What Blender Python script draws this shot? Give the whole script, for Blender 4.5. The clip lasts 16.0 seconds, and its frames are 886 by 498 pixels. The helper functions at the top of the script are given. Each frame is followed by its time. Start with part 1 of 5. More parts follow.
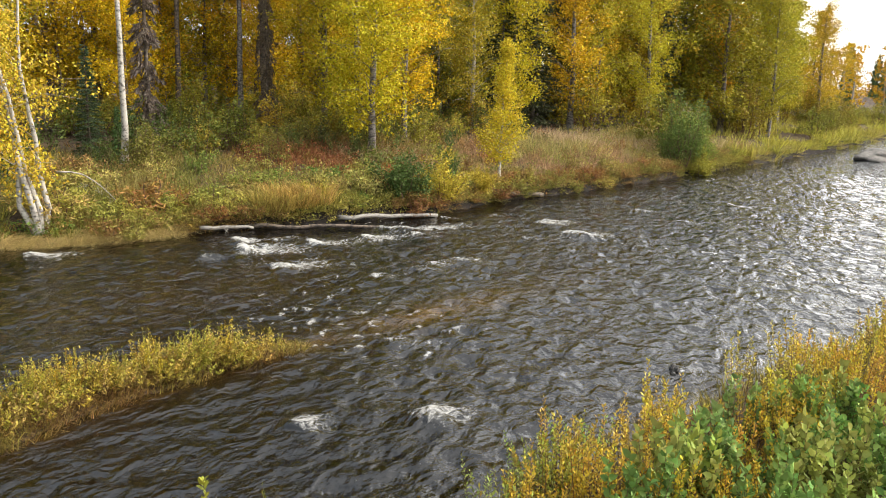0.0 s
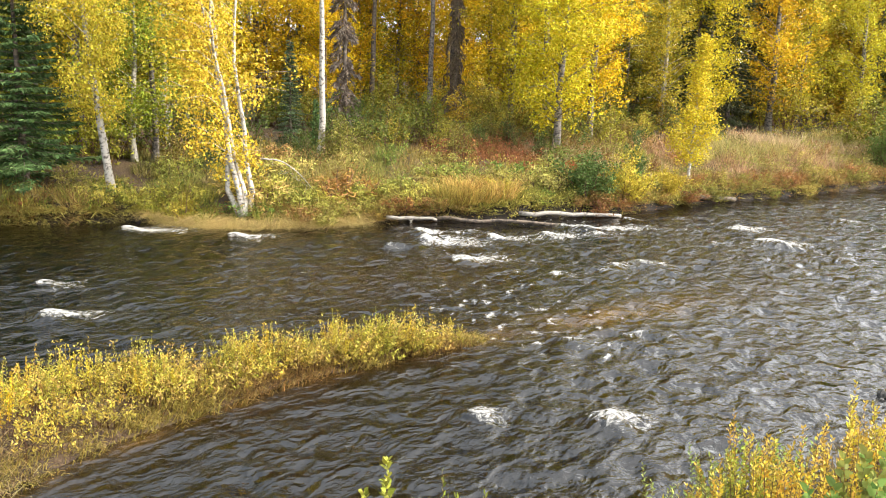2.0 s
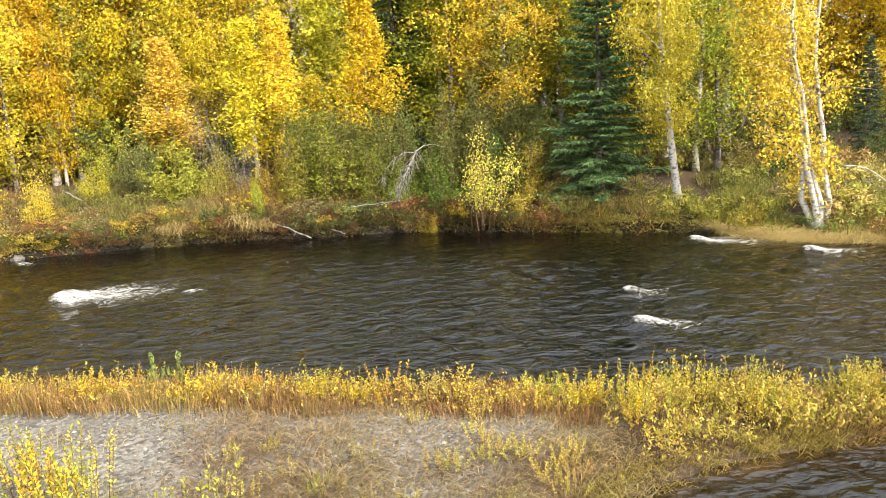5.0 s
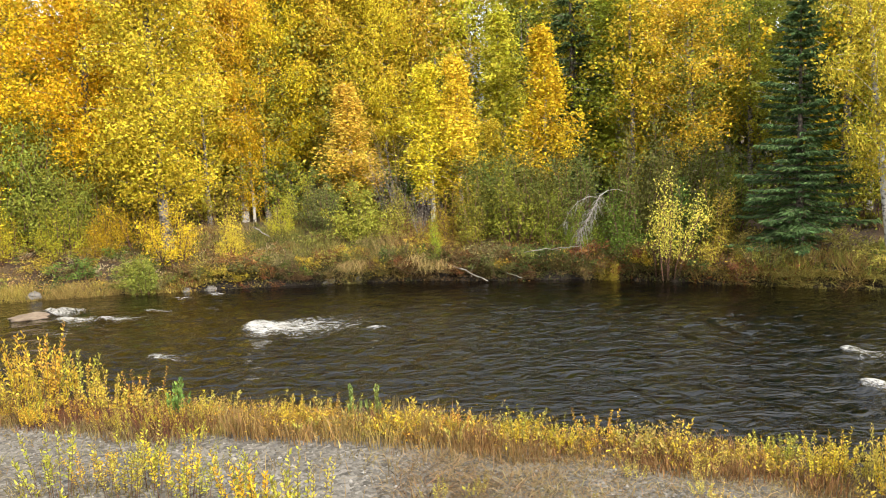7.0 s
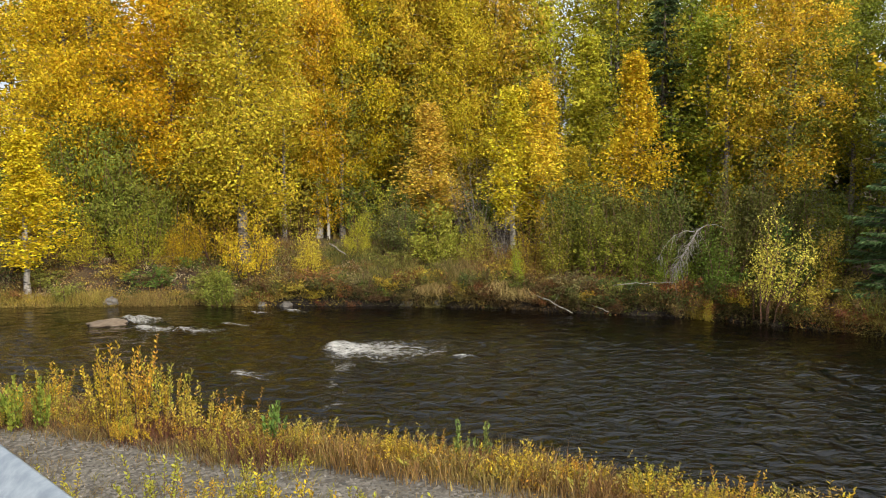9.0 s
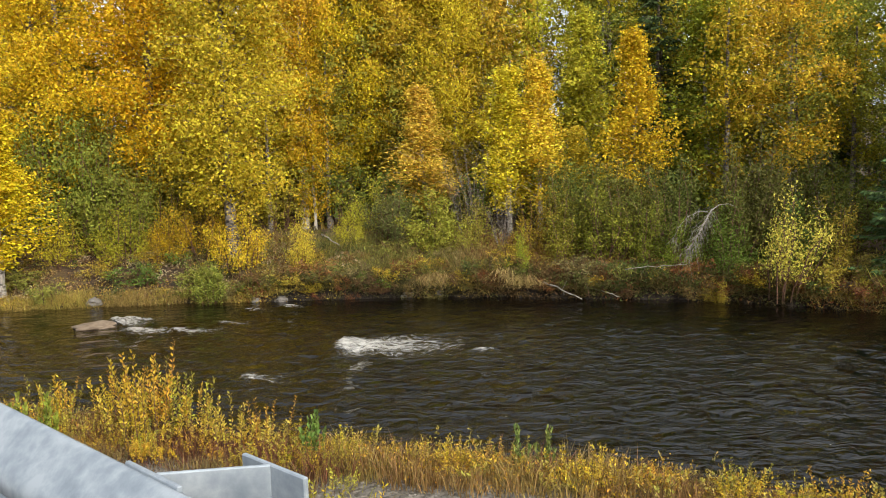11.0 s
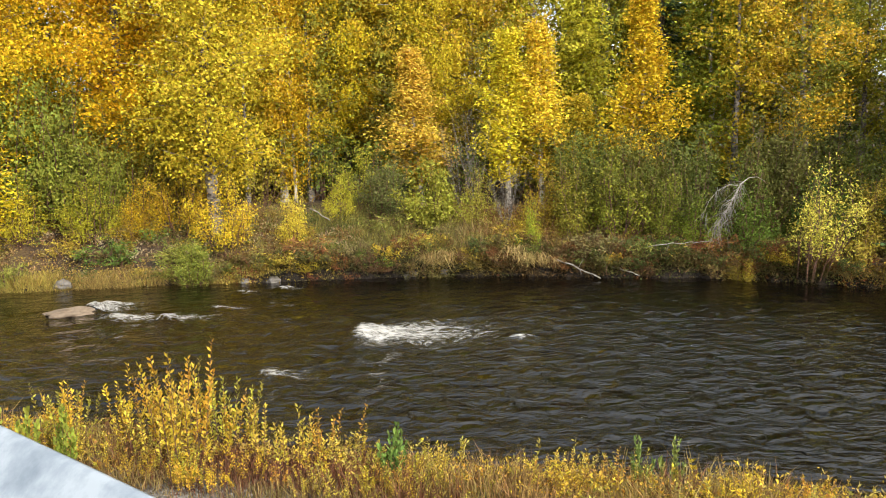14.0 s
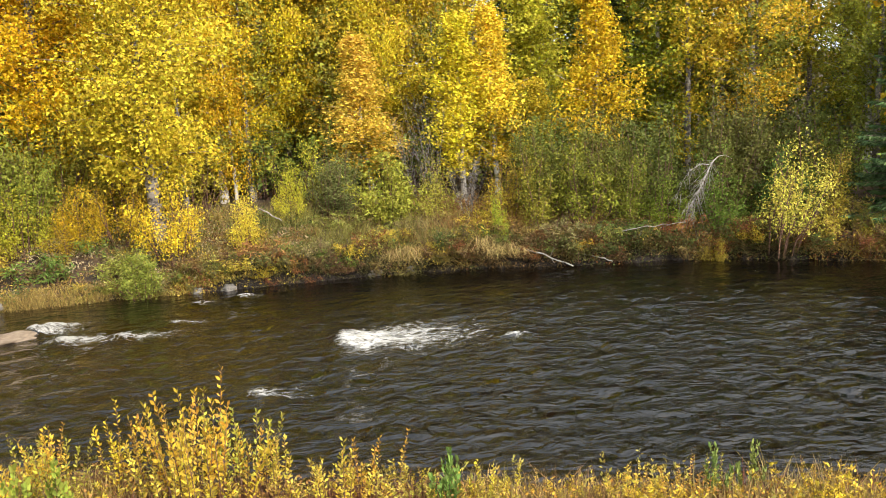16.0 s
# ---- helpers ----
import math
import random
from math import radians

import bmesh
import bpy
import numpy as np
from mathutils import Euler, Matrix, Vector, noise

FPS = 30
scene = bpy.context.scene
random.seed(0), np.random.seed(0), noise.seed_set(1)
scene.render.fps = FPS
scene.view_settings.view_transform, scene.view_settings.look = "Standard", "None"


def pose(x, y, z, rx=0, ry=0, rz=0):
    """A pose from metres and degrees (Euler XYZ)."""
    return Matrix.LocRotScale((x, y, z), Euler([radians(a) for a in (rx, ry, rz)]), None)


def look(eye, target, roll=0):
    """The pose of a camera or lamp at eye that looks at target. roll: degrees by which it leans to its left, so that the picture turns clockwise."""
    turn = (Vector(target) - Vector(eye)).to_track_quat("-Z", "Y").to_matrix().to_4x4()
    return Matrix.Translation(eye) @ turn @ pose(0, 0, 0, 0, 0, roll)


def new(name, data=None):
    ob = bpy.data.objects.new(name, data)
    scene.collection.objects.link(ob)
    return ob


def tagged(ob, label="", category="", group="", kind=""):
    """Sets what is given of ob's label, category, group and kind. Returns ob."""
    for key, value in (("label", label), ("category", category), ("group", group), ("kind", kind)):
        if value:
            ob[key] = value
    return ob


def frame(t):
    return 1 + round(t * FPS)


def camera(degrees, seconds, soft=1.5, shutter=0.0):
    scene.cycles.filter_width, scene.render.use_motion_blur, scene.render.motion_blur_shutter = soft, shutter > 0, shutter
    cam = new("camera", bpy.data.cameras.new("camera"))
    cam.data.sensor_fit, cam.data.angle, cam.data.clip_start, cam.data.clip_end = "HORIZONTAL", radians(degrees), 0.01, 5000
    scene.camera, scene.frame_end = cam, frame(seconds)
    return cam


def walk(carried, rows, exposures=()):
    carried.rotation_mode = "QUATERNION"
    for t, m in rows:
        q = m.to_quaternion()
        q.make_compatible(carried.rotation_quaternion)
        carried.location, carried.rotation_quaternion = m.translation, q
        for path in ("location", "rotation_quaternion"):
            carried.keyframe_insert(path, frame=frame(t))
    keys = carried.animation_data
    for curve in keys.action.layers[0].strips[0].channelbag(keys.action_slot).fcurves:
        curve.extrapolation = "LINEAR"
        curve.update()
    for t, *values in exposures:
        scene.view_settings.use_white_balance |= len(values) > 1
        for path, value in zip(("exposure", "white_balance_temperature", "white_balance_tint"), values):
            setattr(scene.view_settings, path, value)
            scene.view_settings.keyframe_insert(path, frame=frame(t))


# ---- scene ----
cam = camera(57.0, 16.0, soft=1.0)
PATH = [
    (0, (3.746, -2.273, 5.369), (5.459, -1.33, 4.948), 1.8),
    (0.5, (3.766, -2.238, 5.346), (5.399, -1.165, 4.921), 1.7),
    (1, (3.775, -2.212, 5.333), (5.356, -1.065, 4.904), 2.0),
    (1.5, (3.786, -2.175, 5.313), (5.296, -0.937, 4.878), 2.2),
    (2, (3.748, -2.079, 5.288), (5.212, -0.79, 4.848), 2.2),
    (2.5, (3.604, -1.942, 5.31), (4.914, -0.499, 4.861), 1.0),
    (3, (3.473, -1.728, 5.27), (4.572, -0.117, 4.823), 0.1),
    (3.5, (3.367, -1.57, 5.278), (4.249, 0.177, 4.864), -0.4),
    (4, (3.178, -1.4, 5.287), (3.997, 0.375, 4.86), -0.6),
    (4.5, (2.975, -1.196, 5.277), (3.685, 0.626, 4.858), -1.5),
    (5, (2.722, -0.969, 5.324), (3.149, 0.942, 4.914), -3.4),
    (5.2, (2.617, -0.892, 5.317), (2.968, 1.037, 4.924), -3.5),
    (7.3, (1.679, -0.197, 5.04), (1.734, 1.786, 4.785), -2.4),
    (7.5, (1.566, -0.102, 5.032), (1.613, 1.882, 4.784), -1.8),
    (8, (1.3, 0.109, 5.069), (1.291, 2.095, 4.833), -1.2),
    (8.5, (0.984, 0.337, 5.075), (0.962, 2.324, 4.847), -0.2),
    (9, (0.69, 0.612, 5.049), (0.644, 2.6, 4.842), -0.2),
    (9.5, (0.343, 0.844, 5.039), (0.314, 2.831, 4.817), -0.2),
    (9.7, (0.2, 0.937, 5.047), (0.184, 2.923, 4.814), -0.2),
    (11.8, (-1.223, 2.309, 5.025), (-1.153, 4.292, 4.78), -1.8),
    (12, (-1.363, 2.447, 5.026), (-1.286, 4.43, 4.781), -1.6),
    (12.5, (-1.667, 2.798, 4.988), (-1.557, 4.778, 4.733), -1.1),
    (13, (-2.056, 3.137, 4.999), (-1.922, 5.114, 4.727), -1.1),
    (13.5, (-2.416, 3.476, 4.988), (-2.259, 5.446, 4.678), -1.2),
    (14, (-2.768, 3.853, 4.98), (-2.574, 5.818, 4.663), -1.1),
    (14.5, (-3.125, 4.188, 4.988), (-2.892, 6.147, 4.658), -1.2),
    (15, (-3.469, 4.554, 5.007), (-3.185, 6.506, 4.678), -1.0),
    (15.5, (-3.875, 4.845, 4.999), (-3.554, 6.791, 4.669), -1.1),
    (16, (-4.158, 5.264, 4.995), (-3.759, 7.193, 4.646), -3.2),
]
EXPOSURES = [(0.0, -0.07), (1.0, 0.34), (2.0, 0.65), (3.5, 0.74), (5.0, 0.64), (7.5, 0.04), (9.5, -0.58), (12.0, -0.21), (14.0, 0.02), (16.0, 0.26)]
walk(cam, [(t, look(*r)) for t, *r in PATH], EXPOSURES)
# ---------------------------------------------------------------- world, sun
SUN = Vector((0.54, -0.84, 0.0)).normalized()
SUN_UP = 34.0
w = bpy.data.worlds.new("world")
scene.world = w
w.use_nodes = True
nt = w.node_tree
sky = nt.nodes.new("ShaderNodeTexSky")
sky.sky_type = 'NISHITA'
sky.sun_disc = False
sky.sun_elevation = radians(SUN_UP)
sky.sun_rotation = math.atan2(SUN.x, SUN.y)
sky.dust_density = 4.0
sky.ozone_density = 0.6
sky.air_density = 1.0
nt.nodes["Background"].inputs["Strength"].default_value = 0.095
haze = nt.nodes.new("ShaderNodeHueSaturation")
haze.inputs["Saturation"].default_value = 0.7
nt.links.new(sky.outputs[0], haze.inputs["Color"])
# broken cloud over the whole sky, brightened to lift the reflections in the water
where = nt.nodes.new("ShaderNodeTexCoord")
flat = nt.nodes.new("ShaderNodeMapping")
flat.inputs["Scale"].default_value = (1.0, 1.0, 2.6)
puff = nt.nodes.new("ShaderNodeTexNoise")
puff.inputs["Scale"].default_value = 2.2
puff.inputs["Detail"].default_value = 6.0
puff.inputs["Roughness"].default_value = 0.6
cover = nt.nodes.new("ShaderNodeMapRange")
cover.inputs["From Min"].default_value = 0.36
cover.inputs["From Max"].default_value = 0.6
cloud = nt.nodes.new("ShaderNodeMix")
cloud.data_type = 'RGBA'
# cloud brighter on the sun's side, raised to brighten the water; dimmer opposite
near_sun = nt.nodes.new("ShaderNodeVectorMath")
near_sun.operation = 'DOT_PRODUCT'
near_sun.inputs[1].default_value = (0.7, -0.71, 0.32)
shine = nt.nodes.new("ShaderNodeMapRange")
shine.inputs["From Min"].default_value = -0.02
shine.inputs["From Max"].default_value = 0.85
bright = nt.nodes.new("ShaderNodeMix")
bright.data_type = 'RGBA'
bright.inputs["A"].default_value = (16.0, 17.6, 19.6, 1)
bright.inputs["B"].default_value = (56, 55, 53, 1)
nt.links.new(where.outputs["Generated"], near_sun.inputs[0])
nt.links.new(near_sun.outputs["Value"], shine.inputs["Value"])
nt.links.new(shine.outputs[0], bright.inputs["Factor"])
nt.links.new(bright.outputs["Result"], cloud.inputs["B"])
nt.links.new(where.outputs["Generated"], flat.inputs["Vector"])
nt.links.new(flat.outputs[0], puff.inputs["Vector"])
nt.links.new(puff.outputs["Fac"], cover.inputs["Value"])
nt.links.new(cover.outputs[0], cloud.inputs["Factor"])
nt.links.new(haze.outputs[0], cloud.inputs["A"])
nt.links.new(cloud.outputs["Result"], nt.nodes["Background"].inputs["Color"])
sun_data = bpy.data.lights.new("sun", 'SUN')
sun_data.energy = 5.0
sun_data.angle = radians(0.6)
sun_data.color = (1.0, 0.915, 0.8)
sun = new("sun", sun_data)
toward = Vector((SUN.x * math.cos(radians(SUN_UP)), SUN.y * math.cos(radians(SUN_UP)), math.sin(radians(SUN_UP))))
sun.matrix_world = look(toward * 50, (0, 0, 0))

# ---------------------------------------------------------------- materials
def mat(name):
    m = bpy.data.materials.new(name)
    m.use_nodes = True
    return m, m.node_tree.nodes, m.node_tree.links, m.node_tree.nodes["Principled BSDF"]


def node(nodes, kind, **values):
    n = nodes.new(kind)
    for k, v in values.items():
        n.inputs[k.replace("_", " ")].default_value = v
    return n


def ramp(nodes, *stops):
    n = nodes.new("ShaderNodeValToRGB")
    while len(n.color_ramp.elements) < len(stops):
        n.color_ramp.elements.new(0.5)
    for e, (p, c) in zip(n.color_ramp.elements, stops):
        e.position = p
        e.color = (*c, 1) if len(c) == 3 else c
    return n


def mixer(nodes, blend='MIX'):
    n = nodes.new("ShaderNodeMix")
    n.data_type = 'RGBA'
    n.blend_type = blend
    return n


def leaf_material(name, source, through_light=0.26, rough=0.55, spread=0.022):
    """Leaves: tint from the object's colour or a vertex tint, varied leaf by leaf, some light shining through."""
    m, n, l, p = mat(name)
    if source == "object":
        base = n.new("ShaderNodeObjectInfo").outputs["Color"]
    else:
        a = n.new("ShaderNodeAttribute")
        a.attribute_name = "tint"
        base = a.outputs["Color"]
    geo = n.new("ShaderNodeNewGeometry")
    hue = n.new("ShaderNodeHueSaturation")
    r1 = node(n, "ShaderNodeMapRange", To_Min=0.5 - spread, To_Max=0.5 + spread)
    mul = n.new("ShaderNodeMath")
    mul.operation = 'MULTIPLY'
    mul.inputs[1].default_value = 7.31
    fr = n.new("ShaderNodeMath")
    fr.operation = 'FRACT'
    r2 = node(n, "ShaderNodeMapRange", To_Min=0.38, To_Max=0.98)
    l.new(geo.outputs["Random Per Island"], r1.inputs["Value"])
    l.new(geo.outputs["Random Per Island"], mul.inputs[0])
    l.new(mul.outputs[0], fr.inputs[0])
    l.new(fr.outputs[0], r2.inputs["Value"])
    l.new(r1.outputs[0], hue.inputs["Hue"])
    l.new(r2.outputs[0], hue.inputs["Value"])
    l.new(base, hue.inputs["Color"])
    l.new(hue.outputs[0], p.inputs["Base Color"])
    p.inputs["Roughness"].default_value = rough
    p.inputs["Specular IOR Level"].default_value = 0.15
    t = n.new("ShaderNodeBsdfTranslucent")
    l.new(hue.outputs[0], t.inputs["Color"])
    mx = n.new("ShaderNodeMixShader")
    mx.inputs[0].default_value = through_light
    l.new(p.outputs[0], mx.inputs[1])
    l.new(t.outputs[0], mx.inputs[2])
    l.new(mx.outputs[0], n["Material Output"].inputs["Surface"])
    return m


LEAF = leaf_material("leaf", "object", 0.26, 0.6)
GRASS = leaf_material("grass_blade", "tint", 0.3, 0.6, 0.02)
NEEDLE = leaf_material("needle", "object", 0.12, 0.6, 0.02)


def bark_material(name, light, dark, scale, cover, rough=0.8):
    m, n, l, p = mat(name)
    tc = n.new("ShaderNodeTexCoord")
    mp = n.new("ShaderNodeMapping")
    mp.inputs["Scale"].default_value = (1.0, 1.0, 1.7)
    l.new(tc.outputs["Object"], mp.inputs["Vector"])
    a = node(n, "ShaderNodeTexNoise", Scale=scale, Detail=5.0, Roughness=0.65)
    l.new(mp.outputs[0], a.inputs["Vector"])
    r = ramp(n, (cover - 0.06, dark), (cover + 0.05, light), (1.0, tuple(c * 0.8 for c in light)))
    l.new(a.outputs["Fac"], r.inputs[0])
    l.new(r.outputs[0], p.inputs["Base Color"])
    p.inputs["Roughness"].default_value = rough
    b = node(n, "ShaderNodeBump", Strength=0.5, Distance=0.02)
    l.new(a.outputs["Fac"], b.inputs["Height"])
    l.new(b.outputs[0], p.inputs["Normal"])
    return m


BIRCH_BARK = bark_material("birch_bark", (0.4, 0.37, 0.325), (0.085, 0.074, 0.062), 5.2, 0.452)
GREY_BARK = bark_material("grey_bark", (0.22, 0.19, 0.16), (0.05, 0.042, 0.036), 7.0, 0.5)
DARK_BARK = bark_material("dark_bark", (0.165, 0.125, 0.092), (0.05, 0.04, 0.032), 7.0, 0.5)
TWIG_BARK = bark_material("twig_bark", (0.16, 0.08, 0.05), (0.07, 0.035, 0.025), 9.0, 0.5)
DEAD_WOOD = bark_material("dead_wood", (0.36, 0.335, 0.295), (0.13, 0.11, 0.09), 8.0, 0.42)

WEATHERED = bark_material("weathered_wood", (0.27, 0.25, 0.22), (0.11, 0.095, 0.08), 8.0, 0.44)


def ground_material():
    """Soil, litter and moss, turning to pale gravel where the attribute says."""
    m, n, l, p = mat("ground")
    tc = n.new("ShaderNodeTexCoord")
    big = node(n, "ShaderNodeTexNoise", Scale=0.6, Detail=6.0, Roughness=0.65)
    fine = node(n, "ShaderNodeTexNoise", Scale=9.0, Detail=6.0, Roughness=0.7)
    vor = node(n, "ShaderNodeTexVoronoi", Scale=17.0)
    for x in (big, fine, vor):
        l.new(tc.outputs["Object"], x.inputs["Vector"])
    soil = ramp(n, (0.3, (0.018, 0.013, 0.008)), (0.48, (0.06, 0.035, 0.017)), (0.62, (0.1, 0.068, 0.027)), (0.75, (0.07, 0.065, 0.022)))
    mx0 = n.new("ShaderNodeMath")
    mx0.operation = 'ADD'
    mm = n.new("ShaderNodeMath")
    mm.operation = 'MULTIPLY_ADD'
    mm.inputs[1].default_value = 0.6
    mm.inputs[2].default_value = -0.3
    l.new(fine.outputs["Fac"], mm.inputs[0])
    l.new(mm.outputs[0], mx0.inputs[0])
    l.new(big.outputs["Fac"], mx0.inputs[1])
    l.new(mx0.outputs[0], soil.inputs[0])
    grav = ramp(n, (0.0, (0.05, 0.044, 0.034)), (0.35, (0.12, 0.107, 0.086)), (0.7, (0.19, 0.172, 0.145)), (1.0, (0.3, 0.275, 0.235)))
    l.new(vor.outputs["Color"], grav.inputs[0])
    gm = mixer(n, 'MULTIPLY')
    gm.inputs["Factor"].default_value = 0.6
    l.new(grav.outputs[0], gm.inputs["A"])
    gr = ramp(n, (0.3, (0.45, 0.42, 0.38)), (0.65, (1, 1, 1)))
    l.new(big.outputs["Fac"], gr.inputs[0])
    l.new(gr.outputs[0], gm.inputs["B"])
    at = n.new("ShaderNodeAttribute")
    at.attribute_name = "gravel"
    mix = mixer(n)
    l.new(at.outputs["Fac"], mix.inputs["Factor"])
    l.new(soil.outputs[0], mix.inputs["A"])
    l.new(gm.outputs["Result"], mix.inputs["B"])
    # wet soil and the undercut's shade, multiplied into the colour at the far waterline
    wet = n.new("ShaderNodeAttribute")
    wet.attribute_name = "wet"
    damp_shade = mixer(n, 'MULTIPLY')
    damp_shade.inputs["B"].default_value = (0.09, 0.07, 0.055, 1)
    l.new(wet.outputs["Fac"], damp_shade.inputs["Factor"])
    l.new(mix.outputs["Result"], damp_shade.inputs["A"])
    l.new(damp_shade.outputs["Result"], p.inputs["Base Color"])
    p.inputs["Roughness"].default_value = 0.95
    b = node(n, "ShaderNodeBump", Strength=0.7, Distance=0.05)
    ad = n.new("ShaderNodeMath")
    ad.operation = 'SUBTRACT'
    l.new(fine.outputs["Fac"], ad.inputs[0])
    l.new(vor.outputs["Distance"], ad.inputs[1])
    l.new(ad.outputs[0], b.inputs["Height"])
    l.new(b.outputs[0], p.inputs["Normal"])
    return m


def water_material():
    """Tea-brown river water over a bed that shows amber where it is shallow, with broken foam on the rapids."""
    m, n, l, p = mat("river_water")
    tc = n.new("ShaderNodeTexCoord")
    mp = n.new("ShaderNodeMapping")
    mp.inputs["Rotation"].default_value = (0, 0, radians(20))
    mp.inputs["Scale"].default_value = (0.75, 1.2, 1)
    l.new(tc.outputs["Object"], mp.inputs["Vector"])
    rip = node(n, "ShaderNodeTexNoise", Scale=5.0, Detail=4.0, Roughness=0.55, Distortion=0.3)
    fo = node(n, "ShaderNodeTexNoise", Scale=4.6, Detail=9.0, Roughness=0.8, Distortion=1.3)
    for x in (rip, fo):
        l.new(mp.outputs[0], x.inputs["Vector"])
    sh = n.new("ShaderNodeAttribute")
    sh.attribute_name = "shallow"
    foam = n.new("ShaderNodeAttribute")
    foam.attribute_name = "foam"
    bed = node(n, "ShaderNodeTexNoise", Scale=1.3, Detail=4.0, Roughness=0.6)
    l.new(tc.outputs["Object"], bed.inputs["Vector"])
    bm_ = n.new("ShaderNodeMath")
    bm_.operation = 'MULTIPLY'
    br = ramp(n, (0.3, (0.4, 0.4, 0.4)), (0.7, (1, 1, 1)))
    l.new(bed.outputs["Fac"], br.inputs[0])
    l.new(sh.outputs["Fac"], bm_.inputs[0])
    l.new(br.outputs[0], bm_.inputs[1])
    col = ramp(n, (0.0, (0.0012, 0.0012, 0.0011)), (0.35, (0.014, 0.008, 0.003)), (1.0, (0.1, 0.054, 0.012)))
    l.new(bm_.outputs[0], col.inputs[0])
    # foam mask: where the flow breaks, torn by noise
    add = n.new("ShaderNodeMath")
    add.operation = 'MULTIPLY_ADD'
    add.inputs[1].default_value = 2.5
    l.new(fo.outputs["Fac"], add.inputs[0])
    l.new(foam.outputs["Fac"], add.inputs[2])
    sub = node(n, "ShaderNodeMapRange", From_Min=1.66, From_Max=2.45)
    l.new(add.outputs[0], sub.inputs["Value"])
    # single flecks of foam on the crests
    dots = node(n, "ShaderNodeTexNoise", Scale=10.0, Detail=3.0, Roughness=0.7)
    l.new(mp.outputs[0], dots.inputs["Vector"])
    fleck = node(n, "ShaderNodeMapRange", From_Min=0.745, From_Max=0.78)
    l.new(dots.outputs["Fac"], fleck.inputs["Value"])
    most = n.new("ShaderNodeMath")
    most.operation = 'MAXIMUM'
    l.new(sub.outputs[0], most.inputs[0])
    l.new(fleck.outputs[0], most.inputs[1])
    sub = most
    mix = mixer(n)
    l.new(sub.outputs[0], mix.inputs["Factor"])
    l.new(col.outputs[0], mix.inputs["A"])
    mix.inputs["B"].default_value = (0.7, 0.69, 0.65, 1)
    l.new(mix.outputs["Result"], p.inputs["Base Color"])
    ro = node(n, "ShaderNodeMapRange", To_Min=0.04, To_Max=0.85)
    l.new(sub.outputs[0], ro.inputs["Value"])
    l.new(ro.outputs[0], p.inputs["Roughness"])
    p.inputs["IOR"].default_value = 1.33
    p.inputs["Specular IOR Level"].default_value = 1.0
    b = node(n, "ShaderNodeBump", Strength=1.0, Distance=0.14)
    ch = n.new("ShaderNodeAttribute")
    ch.attribute_name = "chop"
    hm = n.new("ShaderNodeMath")
    hm.operation = 'MULTIPLY'
    # ripples of half a metre, elongated across the flow, with finer ones on top
    long_ = n.new("ShaderNodeMapping")
    long_.inputs["Rotation"].default_value = (0, 0, radians(8))
    long_.inputs["Scale"].default_value = (0.7, 1.1, 1)
    l.new(tc.outputs["Object"], long_.inputs["Vector"])
    swell = node(n, "ShaderNodeTexNoise", Scale=2.3, Detail=2.0, Roughness=0.45, Distortion=0.5)
    l.new(long_.outputs[0], swell.inputs["Vector"])
    both = n.new("ShaderNodeMath")
    both.operation = 'MULTIPLY_ADD'
    both.inputs[1].default_value = 2.6
    l.new(swell.outputs["Fac"], both.inputs[0])
    l.new(rip.outputs["Fac"], both.inputs[2])
    l.new(both.outputs[0], hm.inputs[0])
    l.new(ch.outputs["Fac"], hm.inputs[1])
    l.new(hm.outputs[0], b.inputs["Height"])
    l.new(b.outputs[0], p.inputs["Normal"])
    return m


def rock_material(name, light, dark):
    m, n, l, p = mat(name)
    tc = n.new("ShaderNodeTexCoord")
    a = node(n, "ShaderNodeTexNoise", Scale=5.0, Detail=8.0, Roughness=0.7)
    l.new(tc.outputs["Object"], a.inputs["Vector"])
    r = ramp(n, (0.3, dark), (0.65, light))
    l.new(a.outputs["Fac"], r.inputs[0])
    l.new(r.outputs[0], p.inputs["Base Color"])
    p.inputs["Roughness"].default_value = 0.75
    b = node(n, "ShaderNodeBump", Strength=0.6, Distance=0.03)
    l.new(a.outputs["Fac"], b.inputs["Height"])
    l.new(b.outputs[0], p.inputs["Normal"])
    return m


def galvanised():
    m, n, l, p = mat("galvanised_steel")
    tc = n.new("ShaderNodeTexCoord")
    v = node(n, "ShaderNodeTexVoronoi", Scale=38.0)
    a = node(n, "ShaderNodeTexNoise", Scale=6.0, Detail=6.0, Roughness=0.7)
    for x in (v, a):
        l.new(tc.outputs["Object"], x.inputs["Vector"])
    r = ramp(n, (0.36, (0.17, 0.205, 0.24)), (0.52, (0.26, 0.3, 0.34)), (0.66, (0.37, 0.41, 0.445)))
    mm = n.new("ShaderNodeMath")
    mm.operation = 'MULTIPLY_ADD'
    mm.inputs[1].default_value = 0.12
    l.new(v.outputs["Distance"], mm.inputs[0])
    l.new(a.outputs["Fac"], mm.inputs[2])
    l.new(mm.outputs[0], r.inputs[0])
    l.new(r.outputs[0], p.inputs["Base Color"])
    p.inputs["Metallic"].default_value = 0.35
    p.inputs["Roughness"].default_value = 0.5
    b = node(n, "ShaderNodeBump", Strength=0.15, Distance=0.004)
    l.new(a.outputs["Fac"], b.inputs["Height"])
    l.new(b.outputs[0], p.inputs["Normal"])
    return m


